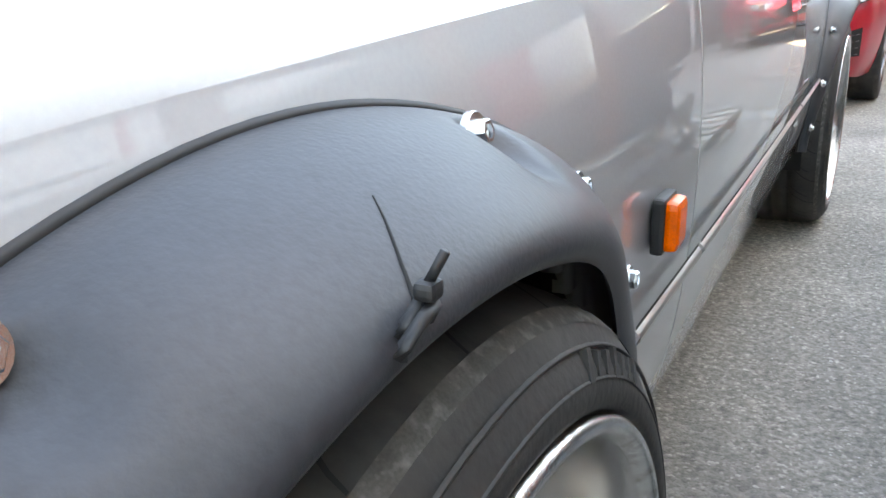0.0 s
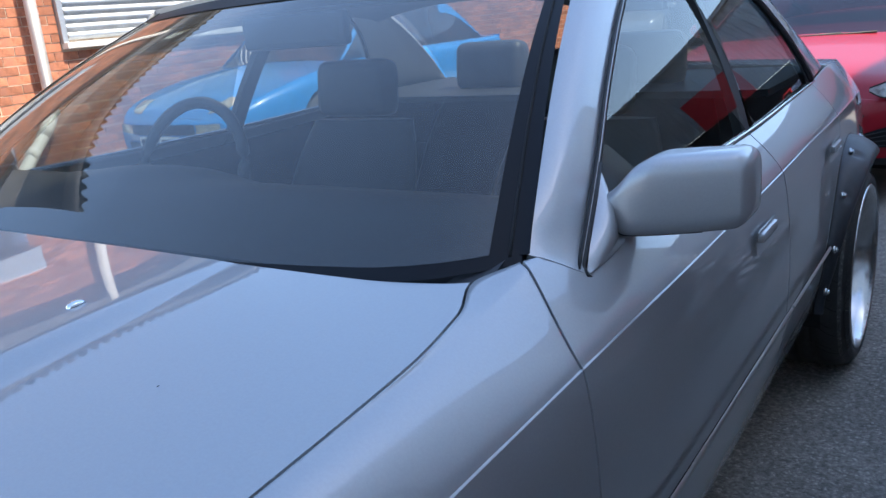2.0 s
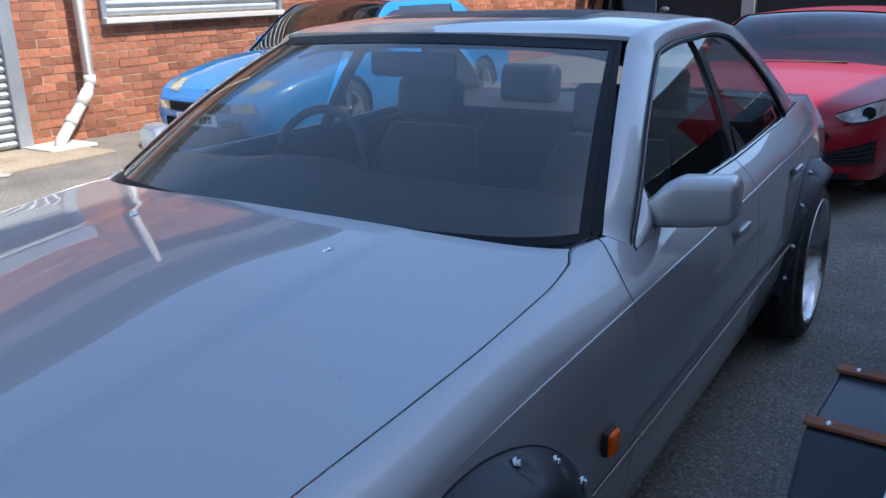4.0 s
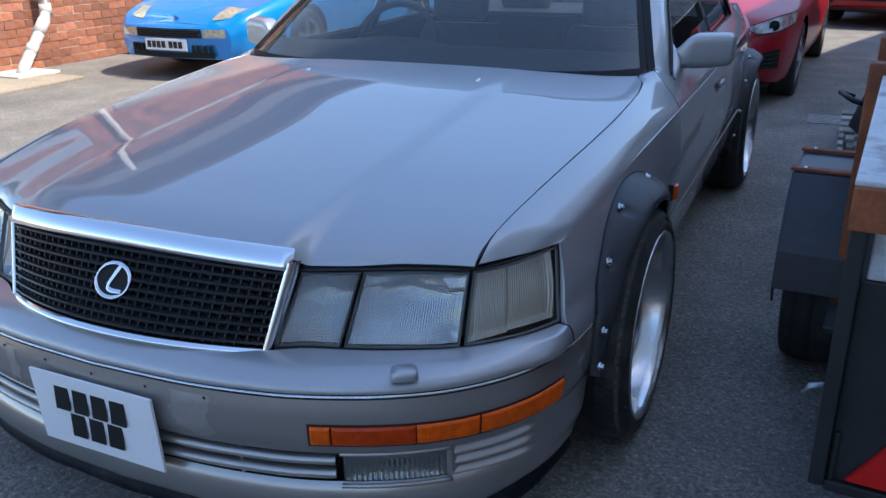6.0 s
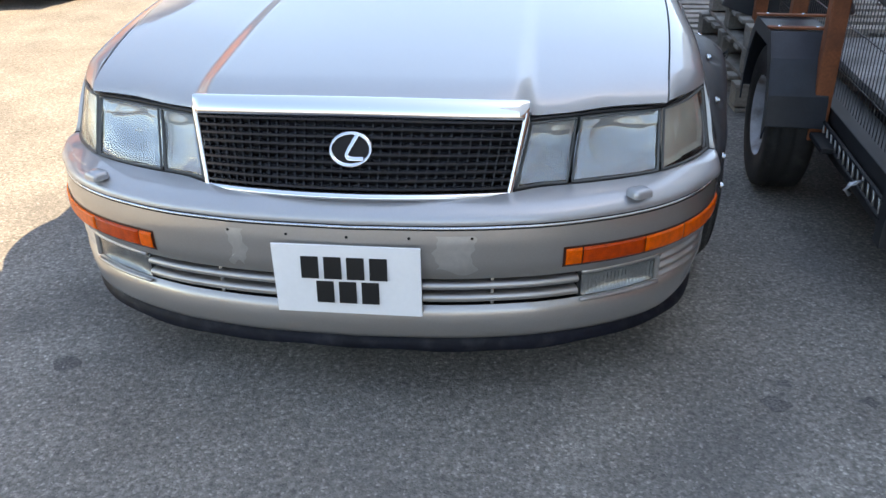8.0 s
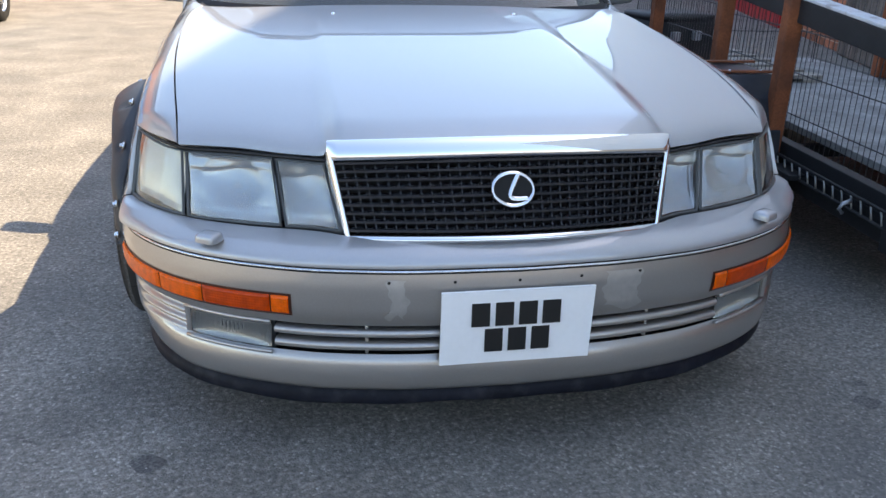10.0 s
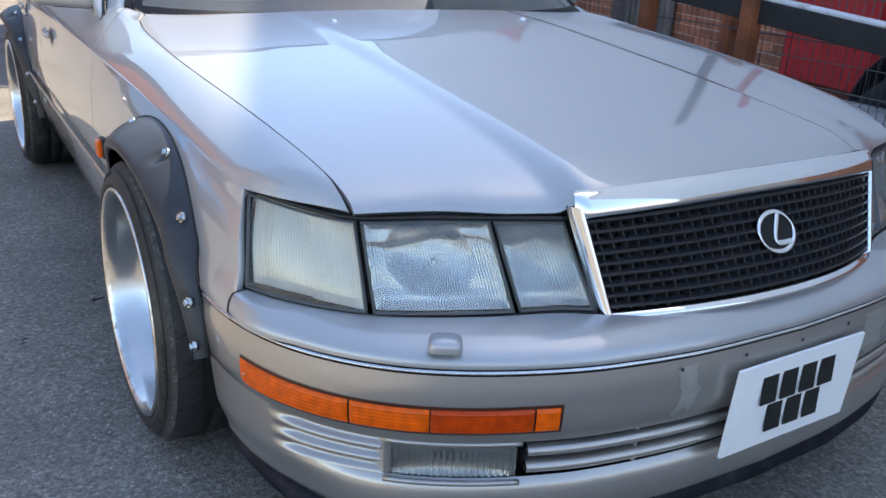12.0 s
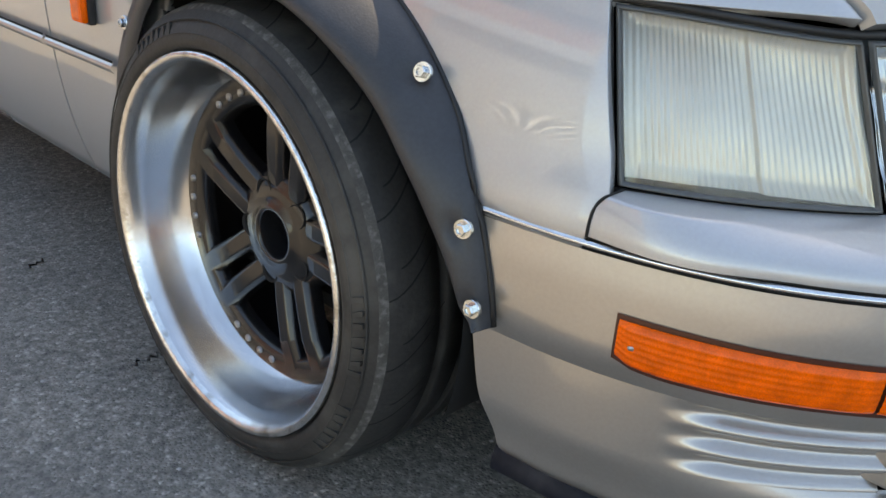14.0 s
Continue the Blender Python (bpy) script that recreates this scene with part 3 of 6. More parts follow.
# ---------------------------------------------------------------- grille
def grille_pt(p, q, back=0.0):
    """p -1..1 across, q 0 top .. 1 bottom."""
    half = 0.388 + (0.352 - 0.388) * q
    x = p * half
    top = (0.093 + 0.034 * abs(p) ** 2.5, 0.700 - 0.010 * p * p)
    low = (-0.022 + 0.082 * abs(p) ** 2.2, 0.520 - 0.016 * abs(p) ** 2.5)
    return x, top[0] + (low[0] - top[0]) * q + back, top[1] + (low[1] - top[1]) * q


gr = patch("grille", lambda p, q: grille_pt(2 * p - 1, q, 0.050), 30, 8, GAP, car, "dark grille with a chrome surround")


def strip_mesh(name, line, width, depth, mat, parent, label=""):
    """A bar along a list of points, upright width and depth backwards."""
    verts, faces = [], []
    for p in line:
        p = Vector(p)
        for dy, dz in ((-depth / 2, -width / 2), (-depth / 2, width / 2), (depth / 2, width / 2), (depth / 2, -width / 2)):
            verts.append((p.x, p.y + dy, p.z + dz))
    for i in range(len(line) - 1):
        faces += [(i * 4 + k, i * 4 + (k + 1) % 4, i * 4 + 4 + (k + 1) % 4, i * 4 + 4 + k) for k in range(4)]
    faces += [(0, 1, 2, 3), tuple(len(verts) - 4 + k for k in range(4))]
    return mesh(name, verts, faces, mat, parent, label, flat=True)


ROWS_N, COLS_N = 11, 34
for k in range(1, ROWS_N):
    strip_mesh("grille_bar", [grille_pt((2 * i / 30 - 1) * 0.985, k / ROWS_N, 0.004) for i in range(31)], 0.0048, 0.022, GRILLE, gr)
for k in range(1, COLS_N):
    p = 2 * k / COLS_N - 1
    a, b = Vector(grille_pt(p, 0, 0.010)), Vector(grille_pt(p, 1, 0.010))
    w = 0.0010
    vs = [(v.x + dx, v.y + dy, v.z) for v in (a, b) for dx, dy in ((-w, -0.008), (w, -0.008), (w, 0.01), (-w, 0.01))]
    mesh("grille_upright", vs, [(0, 1, 2, 3), (4, 5, 6, 7), (0, 1, 5, 4), (1, 2, 6, 5), (2, 3, 7, 6), (3, 0, 4, 7)], GRILLE, gr, flat=True)
# chrome hood of the grille and its thin sides and foot
patch("chrome_top", lambda p, q: tuple(np.array(grille_pt((2 * p - 1) * 1.008, 0)) + np.array((1, 1 - 0.7 * smooth(0.97, 1.0, abs(2 * p - 1)), 1)) * np.array(bez(q, (0, 0.016, 0.010), (0, 0.004, 0.014), (0, -0.008, 0.010), (0, -0.020, -0.006), (0, -0.030, -0.024), (0, -0.026, -0.032), (0, -0.004, -0.030)))), 70, 16, CHROME, gr, "chrome grille top bar")
for side in (-1, 1):
    patch("chrome_side", lambda p, q: tuple(np.array(grille_pt(side, 0.06 + 0.94 * p)) + np.array(bez(q, (-side * 0.007, -0.002, 0), (-side * 0.008, -0.010, 0), (-side * 0.003, -0.018, 0), (side * 0.009, -0.014, 0), (side * 0.013, 0.014, 0)))), 24, 12, CHROME, gr)
patch("chrome_foot", lambda p, q: tuple(np.array(grille_pt((2 * p - 1) * 1.01, 1)) + np.array(bez(q, (0, 0.01, 0.009), (0, -0.012, 0.009), (0, -0.019, 0.0), (0, -0.014, -0.008), (0, 0.012, -0.009)))), 60, 12, CHROME, gr)
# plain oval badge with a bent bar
cx, cy, cz = 0.0, 0.029, 0.614
badge_at = lambda x, z, out=0.0: (cx + x, cy + 0.62 * z - 0.85 * out, cz + z - 0.53 * out)
lathe_ring = [(1.0, 0.0), (1.0, 0.0035), (0.975, 0.0055), (0.925, 0.0055), (0.895, 0.0035), (0.895, 0.0)]
patch("badge_ring", lambda u, v: badge_at(0.0475 * lathe_ring[int(round(v * 5))][0] * math.cos(u * math.tau), 0.0325 * (lathe_ring[int(round(v * 5))][0] - 0.02 * (1 - lathe_ring[int(round(v * 5))][0])) * math.sin(u * math.tau), lathe_ring[int(round(v * 5))][1]), 64, 5, CHROME, gr, closed=True)


def bent_bar(u, v):
    """A slanted bar that bends into a short foot, thinner at both ends."""
    x, z = bez(u, (0.014, 0.030), (0.003, 0.010), (-0.013, -0.012), (-0.020, -0.0195), (0.004, -0.0185), (0.030, -0.0170))
    dx, dz = np.array(bez(min(u + 0.02, 1), (0.014, 0.030), (0.003, 0.010), (-0.013, -0.012), (-0.020, -0.0195), (0.004, -0.0185), (0.030, -0.0170))) - np.array(bez(max(u - 0.02, 0), (0.014, 0.030), (0.003, 0.010), (-0.013, -0.012), (-0.020, -0.0195), (0.004, -0.0185), (0.030, -0.0170)))
    n = math.hypot(dx, dz)
    a = v * math.tau
    w = 0.0048 - 0.0016 * u
    return badge_at(x - dz / n * w * math.cos(a), z + dx / n * w * math.cos(a), 0.003 + 0.0035 * math.sin(a))


patch("badge_plate", lambda u, v: badge_at(0.045 * v * math.cos(u * math.tau), 0.031 * v * math.sin(u * math.tau), -0.001), 40, 1, GAP, gr, closed=True)
patch("badge_bar", bent_bar, 40, 12, CHROME, gr)

# ---------------------------------------------------------------- number plate
PY = -0.075
plate = mesh("number_plate", *sheet(lambda u, v: (-0.170 + 0.336 * u, PY + 0.010 * (1 - v) - 0.006, 0.249 + 0.176 * v), 1, 1), WHITE_PLATE, car, "white two-line number plate", solid=0.006, bevel=0.002)
for z, xs in ((0.370, (-0.083, -0.031, 0.021, 0.073)), (0.307, (-0.052, 0.0, 0.052))):
    for x in xs:
        box("plate_mark", (0.040, 0.002, 0.054), (x - 0.002, PY - 0.006 + 0.010 * (1 - (z - 0.249) / 0.176) - 0.0025, z), INK, plate, bevel=0, turn=(-3, 0, 0))

# ---------------------------------------------------------------- headlamps
lamp_low = path2(0.361, 0.066, 0.42, 0.098, 0.50, 0.122, 0.60, 0.160, 0.70, 0.212, 0.77, 0.275, 0.82, 0.340, 0.853, 0.405)
lamp_top = path2(0.392, 0.136, 0.44, 0.158, 0.50, 0.186, 0.60, 0.232, 0.70, 0.272, 0.75, 0.318, 0.79, 0.375, 0.826, 0.452)


LENS = window_glass("lamp glass", (0.93, 0.94, 0.93), 0.03, 0.05, 3.4)
CORNER_BOWL = material("corner lamp reflector", (0.60, 0.555, 0.49), 0.25, 0.40, vary=0.06, scale=25)
BOWL = material("lamp reflector", (0.50, 0.51, 0.53), 0.11, 0.95, vary=0.05, scale=25, bump=0.40, bump_scale=24)


def lamp_pt(u, q, back=0.0):
    (ax, ay), (bx, by) = lamp_low(u), lamp_top(u)
    zl, zt = 0.509, 0.652 + 0.012 * smooth(0.6, 1, u)
    k = 1 - q
    x, y, z = ax + (bx - ax) * k, ay + (by - ay) * k, zl + (zt - zl) * k
    (px, py), (qx, qy) = lamp_low(max(u - 0.02, 0)), lamp_low(min(u + 0.02, 1))
    n = Vector((-(qy - py), qx - px, 0)).normalized()
    return x + n.x * back, y + n.y * back, z


for side in (-1, 1):
    # one housing round all three lamps
    hl = patch("headlamp_housing", lambda p, q: (side * lamp_pt(p, q, 0.05)[0], *lamp_pt(p, q, 0.05)[1:]), 40, 6, LAMP_FRAME, car, "headlamp group in a dark gasket")
    for name, a, b, curved in (("inner_lamp", 0.015, 0.215, 0), ("main_lamp", 0.235, 0.60, 0), ("corner_lamp", 0.622, 0.985, 1)):
        def lens(p, q, back=0.0, ribs=0.0):
            u = a + (b - a) * p
            qq = 0.02 + 0.96 * q
            rib = ribs * (0.0005 if curved else 0.0010) * math.cos(p * (b - a) * (100 if curved else 112) * math.tau)
            edge = 0.004 * (1 - min(1, 12 * min(p, 1 - p, q, 1 - q)))
            x, y, z = lamp_pt(u, qq, back + rib + edge * (1 - ribs))
            return side * x, y, z

        def bowl(p, q):
            u = a + (b - a) * p
            if curved:
                # a flat screen in front of the bulb, fluted
                bulge = 0.016 + 0.012 * (1 - (2 * p - 1) ** 2) + 0.006 * smooth(0.42, 0.46, p) + 0.0007 * math.cos(p * 36 * math.tau) + 0.004 * math.sin(5 * q + 2 * p)
            else:
                # a round bowl between flat cheeks, over a ledge at the foot
                wide = (b - a) * 3.4
                far = math.hypot((p - 0.52) * wide, (q - 0.42) * 0.95) / 0.44
                bulge = 0.016 + 0.020 * max(0.0, 1 - far * far) + 0.004 * smooth(0.2, 0.26, q + 0.05 * math.sin(6 * p))
                bulge += (0.010 - bulge * 0.6) * smooth(0.80, 0.84, q) + 0.0014 * math.sin(11 * p + 6 * q) * math.sin(9 * q + 1) + 0.0008 * math.cos(p * (b - a) * 118 * math.tau)
            wall = 0.008 * smooth(0.08, 0.0, min(p, 1 - p, q, 1 - q))
            x, y, z = lamp_pt(u, 0.05 + 0.9 * q, bulge - wall)
            return side * x, y, z
        n = int(900 * (b - a))
        vo, fo = sheet(lambda p, q: lens(p, q, 0.0, 0.0), n, 6)
        vi, fi = sheet(lambda p, q: lens(p, q, 0.004, 1.0), n, 6)
        glass = mesh(name, vo + vi, fo + [tuple(reversed([i + len(vo) for i in f])) for f in fi], LENS, hl, "ribbed clear lamp glass")
        glass.visible_shadow = False
        patch("reflector", bowl, 216, 30, CORNER_BOWL if curved else BOWL, glass)
        if not curved:
            uc, qc = (a + b) / 2, 0.50
            pa, pb = Vector(lamp_pt(uc, qc, 0.048)), Vector(lamp_pt(uc, qc, 0.024))
            tube("bulb", [(side * v.x, v.y, v.z) for v in (pa, pa.lerp(pb, 0.6), pa.lerp(pb, 0.9), pb)], lambda k: 0.004 if k < 0.5 else 0.004 if k < 0.95 else 0.002, CHROME, glass, sides=12)

        def rim(u, v):
            # a frame round the lens
            t4 = u * 4
            k, f = int(t4) % 4, t4 - int(t4)
            p, q = ((f, 0), (1, f), (1 - f, 1), (0, 1 - f))[k]
            w = (v - 0.5)
            pu = a + (b - a) * p + w * 0.010 * (-1 if p < 0.02 else 1 if p > 0.98 else 0)
            qq = 0.035 + 0.93 * q + w * 0.032 * (-1 if q < 0.02 else 1 if q > 0.98 else 0)
            x, y, z = lamp_pt(min(max(pu, 0), 1), qq, -0.003 + 0.006 * abs(2 * v - 1))
            return side * x, y, z
        patch("gasket", rim, 96, 4, LAMP_FRAME, glass, closed=True)
    ring = [lamp_pt(i / 40, -0.01, 0.004) for i in range(40)] + [lamp_pt(1.0, k / 12, 0.002) for k in range(13)] + [lamp_pt(1 - i / 40, 1.01, 0.004) for i in range(1, 41)]
    tube("rubber_surround", [(side * x, y, z) for x, y, z in ring], 0.0038, BLACK, hl, sides=8)

# ---------------------------------------------------------------- flares and bolts
FLARE_C = (0.873, 0.308)


edge_r = curve(-10, 0.390, 6, 0.389, 21, 0.388, 45, 0.385, 75, 0.384, 100, 0.389, 128, 0.398, 190, 0.398)


def flare_fn(y0, side, a0, a1, angs):
    """The flare's surface, u along the arch, v from the body edge over the bulge to the lip; dished round each bolt."""
    section = ((0.391, -0.004), (0.391, 0.014), (0.386, 0.034), (0.369, 0.058), (0.350, 0.082), (0.336, 0.084), (0.328, 0.066))

    def fn(u, v):
        w = a0 + (a1 - a0) * u
        r, x = bez(v, *section)
        k = 0.30 + 0.70 * smooth(radians(0), radians(95), w)
        thin = 1 - smooth(radians(0), radians(60), w)
        edge = edge_r(math.degrees(w))
        r = edge - (0.391 - r) * (edge - 0.328) / 0.063 * (1 - 0.42 * thin) * (0.65 + 0.35 * smooth(a0, a0 + radians(20), w)) * (0.25 + 0.75 * smooth(a0 - radians(0.5), a0 + radians(3.2), w))
        dish = 0.0
        for a in angs:
            d2 = ((w - a) * 0.385 / 0.0165) ** 2 + ((r - 0.380) / 0.014) ** 2
            dish = max(dish, math.exp(-d2 * d2))
        x = x * k * (1 - 0.62 * smooth(radians(98), radians(150), w))
        x = x - dish * max(0, x - 0.014) * 0.9
        y, z = y0 - r * math.cos(w), FLARE_C[1] + r * math.sin(w)
        base = body_side(min(max(y, 0.43), 4.6), max(z, 0.30))
        if y < 0.75:
            skin = (groove(u_of(y=y))[0] if y < 0.49 else 0.8915) + 0.004
            base += max(0, skin - base) * smooth(0.56, 0.46, z)
        return side * (base + 0.002 + x), y, z

    return fn


def bolt(place, way, parent):
    m = Matrix.Translation(place) @ Vector(way).to_track_quat("X", "Y").to_matrix().to_4x4()
    b = lathe("bolt", [(0.0, -0.003), (0.0102, -0.003), (0.0102, 0.0), (0.0096, 0.001), (0.0, 0.001)], STEEL, m, parent, "zinc hex bolt with a washer", n=20, flat=True)
    lathe("bolt_head", [(0.0066, 0.0), (0.0066, 0.0055), (0.0056, 0.007), (0.0038, 0.007), (0.0034, 0.005), (0, 0.005)], STEEL, m, b, n=6, flat=True)
    return b


for side in (-1, 1):
    for axle, a0, a1, degs in ((0.873, 6, 162, (9.5, 21.5, 45, 69, 106, 124, 143)), (REAR_AXLE, -6, 186, (4, 21.5, 45, 72, 106, 135, 160))):
        angs = [radians(a) for a in degs]
        fn = flare_fn(axle, side, radians(a0), radians(a1), angs)
        fl = patch("wheel_flare", fn, 140, 22, FLARE, car, "bolted matt black plastic wheel arch flare", solid=0.005, away=(side * 0.5, axle, 0.3))
        if axle < 1:
            fl0 = fl
        edge_line = [fn(i / 60, 0.0) for i in range(61)]
        tube("edge_trim", edge_line, 0.0035, BLACK, fl, sides=6)
        for w in angs:
            u = (w - radians(a0)) / radians(a1 - a0)
            v = min(np.linspace(0.02, 0.6, 60), key=lambda t: abs(math.hypot(fn(u, t)[1] - axle, fn(u, t)[2] - FLARE_C[1]) - 0.381))
            p, du, dv = (Vector(fn(u, v)), Vector(fn(u + 0.004, v)) - Vector(fn(u - 0.004, v)), Vector(fn(u, v + 0.02)) - Vector(fn(u, v - 0.015)))
            n = du.cross(dv).normalized()
            if n.x * side < 0:
                n = -n
            n = (n * 0.5 + Vector((side * 0.75, 0, 0))).normalized()
            bolt(p + n * 0.0055, n, fl)
    if side > 0:
        fn = flare_fn(0.873, 1, radians(6), radians(162), [])
        at = lambda deg, v: Vector(fn((deg - 6) / 156, v))
        crack = [at(87.5, 0.44), at(86.5, 0.50), at(85.6, 0.55), at(84.6, 0.61), at(83.8, 0.67), at(83.0, 0.74)]
        tube("crack", crack, lambda k: 0.0004 + 0.0006 * k, GAP, fl0, sides=5)
        tie = [at(84.2, 0.72), at(83.8, 0.72) + Vector((0.004, 0, 0.006)), at(82.4, 0.73) + Vector((0.005, 0, 0.007)), at(81.4, 0.74) + Vector((0.002, 0, 0.002)), at(81.2, 0.76)]
        for dv in (0.0, 0.07):
            tube("cable_tie", [p + Vector((0.004, -0.007, -0.003)) * (dv / 0.07) for p in tie], 0.0024, BLACK, fl0, sides=6)
        box("tie_lock", (0.007, 0.008, 0.006), at(82.4, 0.73) + Vector((0.007, 0, 0.010)), BLACK, fl0, bevel=0.002)
        tube("tie_tail", [at(82.4, 0.73) + Vector((0.007, 0, 0.012)), at(82.0, 0.73) + Vector((0.012, 0.004, 0.022))], 0.0018, BLACK, fl0, sides=6)
    # arch liner
    for axle in (FRONT_AXLE, REAR_AXLE):
        patch("arch_liner", lambda u, v: (side * (0.52 + 0.37 * v), axle - 0.345 * math.cos(math.pi * (1.2 * u - 0.1)), 0.31 + 0.345 * math.sin(math.pi * (1.2 * u - 0.1))), 30, 3, GAP, car)
    # side marker lamp
    y, z = 1.328, 0.537
    mk = box("marker_base", (0.012, 0.046, 0.050), (side * (side_x(y) + 0.008), y, z), BLACK, car, bevel=0.004)
    box("marker_lens", (0.016, 0.040, 0.045), (side * (side_x(y) + 0.017), y, z), AMBER, mk, bevel=0.008)

# ---------------------------------------------------------------- wheels
DISC = material("rusty brake disc", (0.10, 0.075, 0.06), 0.5, 0.6, vary=0.2)
SCUFF = material("scuffed tyre edge", (0.055, 0.053, 0.05), 0.8, vary=0.3, scale=60, stain=(0.15, 0.147, 0.14), stain_amount=0.6, stain_scale=120)
KERBED = material("kerbed polished rim", (0.68, 0.68, 0.67), 0.24, 1.0, vary=0.08, scale=60, stain=(0.30, 0.28, 0.25), stain_amount=0.75, stain_scale=42, bump=0.2, bump_scale=220)


def wheel(y, side, turned):
    """A deep-dish wheel; its own frame has x outwards. turned: degrees by which its spokes are turned."""
    w = thing("wheel", "deep polished dish wheel with black spokes", "wheel")
    w.parent = car
    for k in ("category",):
        if k in w:
            del w[k]
    face = 0.955
    m = Matrix.Translation((side * face, y, HUB_Z)) @ Matrix.Rotation(-side * radians(0.4), 4, "Y") @ Matrix.Rotation(-side * radians(0.9), 4, "Z") @ Matrix.Diagonal((side, 1, 1, 1))
    R, r = WHEEL_R, 0.248
    tread = [(r - 0.004, -0.225), (r + 0.02, -0.238), (R - 0.018, -0.232), (R - 0.004, -0.21)]
    for g in (-0.185, -0.140, -0.095):
        tread += [(R, g - 0.016), (R + 0.001, g - 0.006), (R - 0.006, g - 0.005), (R - 0.006, g + 0.005), (R + 0.001, g + 0.006)]
    tread += [(R - 0.001, -0.066), (R - 0.004, -0.046), (R - 0.008, -0.032), (R - 0.0125, -0.0215), (R - 0.0145, -0.018), (R - 0.018, -0.0145), (R - 0.026, -0.009), (r + 0.030, 0.000), (r + 0.022, 0.003), (r + 0.014, 0.003), (r + 0.009, 0.001), (r + 0.006, -0.006), (r - 0.004, -0.016)]
    ty = lathe("tyre", tread, TYRE, m, w, "worn low-profile tyre", n=96)
    lathe("worn_shoulder", [(R - 0.0108, -0.0235), (R - 0.0128, -0.0205), (R - 0.0150, -0.0166), (R - 0.0172, -0.0144)], SCUFF, m, ty, "scuffed pale edge of the tread", n=96)
    for rad, at in ((r + 0.0255, 0.0018), (r + 0.0415, -0.0048)):
        lathe("sidewall_rib", [(rad - 0.0012, at - 0.001), (rad - 0.0005, at + 0.0009), (rad + 0.0006, at + 0.0007), (rad + 0.0013, at - 0.0012)], TYRE, m, ty, n=96)
    tread_a, tread_r = [a for _, a in tread[3:24]], [q for q, _ in tread[3:24]]
    # curved cross grooves: near-black ribbons on the rubber paint their shade, uncut
    gv, gf = [], []
    for k in range(44):
        base = k * math.tau / 22 + (0.11 if k >= 22 else 0)
        first, reach_, bend = (-0.024, 0.085, 0.26) if k < 22 else (-0.040, 0.046, 0.13)
        for i in range(11):
            f = i / 10
            a_x = first - reach_ * f
            ang = base + bend * f ** 1.5
            rr = float(np.interp(a_x, tread_a, tread_r)) + 0.0007
            wd = 0.0016 * (0.35 + 0.65 * math.sin(math.pi * min(1, f + 0.12)))
            for d in (-wd, wd):
                gv.append(tuple(m @ Vector((a_x, rr * math.sin(ang + d / rr), rr * math.cos(ang + d / rr)))))
        n0 = k * 22
        gf += [(n0 + 2 * i, n0 + 2 * i + 1, n0 + 2 * i + 3, n0 + 2 * i + 2) for i in range(10)]
    tagged(mesh("tread_groove", gv, gf, GAP, ty), kind="stuff")
    for start in (-1.75, 0.3, 2.4, 4.0):
        for i in range(7):
            an = start + i * 0.055
            mm = m @ Matrix.Rotation(-an, 4, "X")
            tall = 0.012 if i % 3 else 0.016
            vs = [tuple(mm @ Vector((h - 0.0028 * (z - r - 0.030) / 0.008, q, z))) for h in (-0.003, 0.0012) for q, z in ((-0.004, r + 0.033 - tall / 2), (0.0035 - 0.003 * (i % 2), r + 0.033 - tall / 2), (0.005, r + 0.033 + tall / 2), (-0.001, r + 0.033 + tall / 2))]
            mesh("raised_mark", vs, [(4, 5, 6, 7), (0, 1, 5, 4), (1, 2, 6, 5), (2, 3, 7, 6), (3, 0, 4, 7)], TYRE, ty, flat=True)
    lathe("rim_flange", [(r - 0.006, -0.014), (r + 0.004, -0.006), (r + 0.0055, 0.001), (r + 0.003, 0.0045), (r - 0.002, 0.0045), (r - 0.006, 0.001), (r - 0.0095, -0.006)], KERBED, m, w, "polished rim edge with kerb scrapes", n=96)
    lathe("rim_lip", [(r - 0.0092, -0.005), (r - 0.013, -0.012), (r - 0.016, -0.03), (r - 0.022, -0.060), (r - 0.029, -0.078), (r - 0.037, -0.090), (r - 0.043, -0.095)], POLISH, m, w, "polished dished lip", n=96)
    dent = m @ Matrix.Rotation(math.radians(-150), 4, "X")
    patch("dent", lambda u, v: tuple(dent @ Vector((-0.046 + 0.007 * v * math.cos(u * math.tau), 0.006 * v * math.sin(u * math.tau), r - 0.0188 + 0.21 * 0.007 * v * math.cos(u * math.tau)))), 14, 1, DISC, w, closed=True)
    lathe("barrel", [(r - 0.041, -0.094), (r - 0.041, -0.23)], DARKRIM, m, w, n=48)
    lathe("brake_disc", [(0.0, -0.195), (0.15, -0.195), (0.15, -0.21), (0, -0.21)], DISC, m, w, n=40)
    ringm = lathe("centre_ring", [(r - 0.036, -0.0945), (r - 0.041, -0.086), (r - 0.066, -0.088), (r - 0.072, -0.096), (r - 0.072, -0.112)], DARKRIM, m, w, n=64)
    hub = lathe("hub", [(0.0335, -0.150), (0.0335, -0.094), (0.036, -0.090), (0.041, -0.090), (0.0435, -0.094), (0.060, -0.094), (0.078, -0.098), (0.087, -0.106), (0.092, -0.125)], DARKRIM, m, w, n=60)
    lathe("hub_bore", [(0.0, -0.148), (0.0335, -0.148)], GAP, m, hub, n=24)
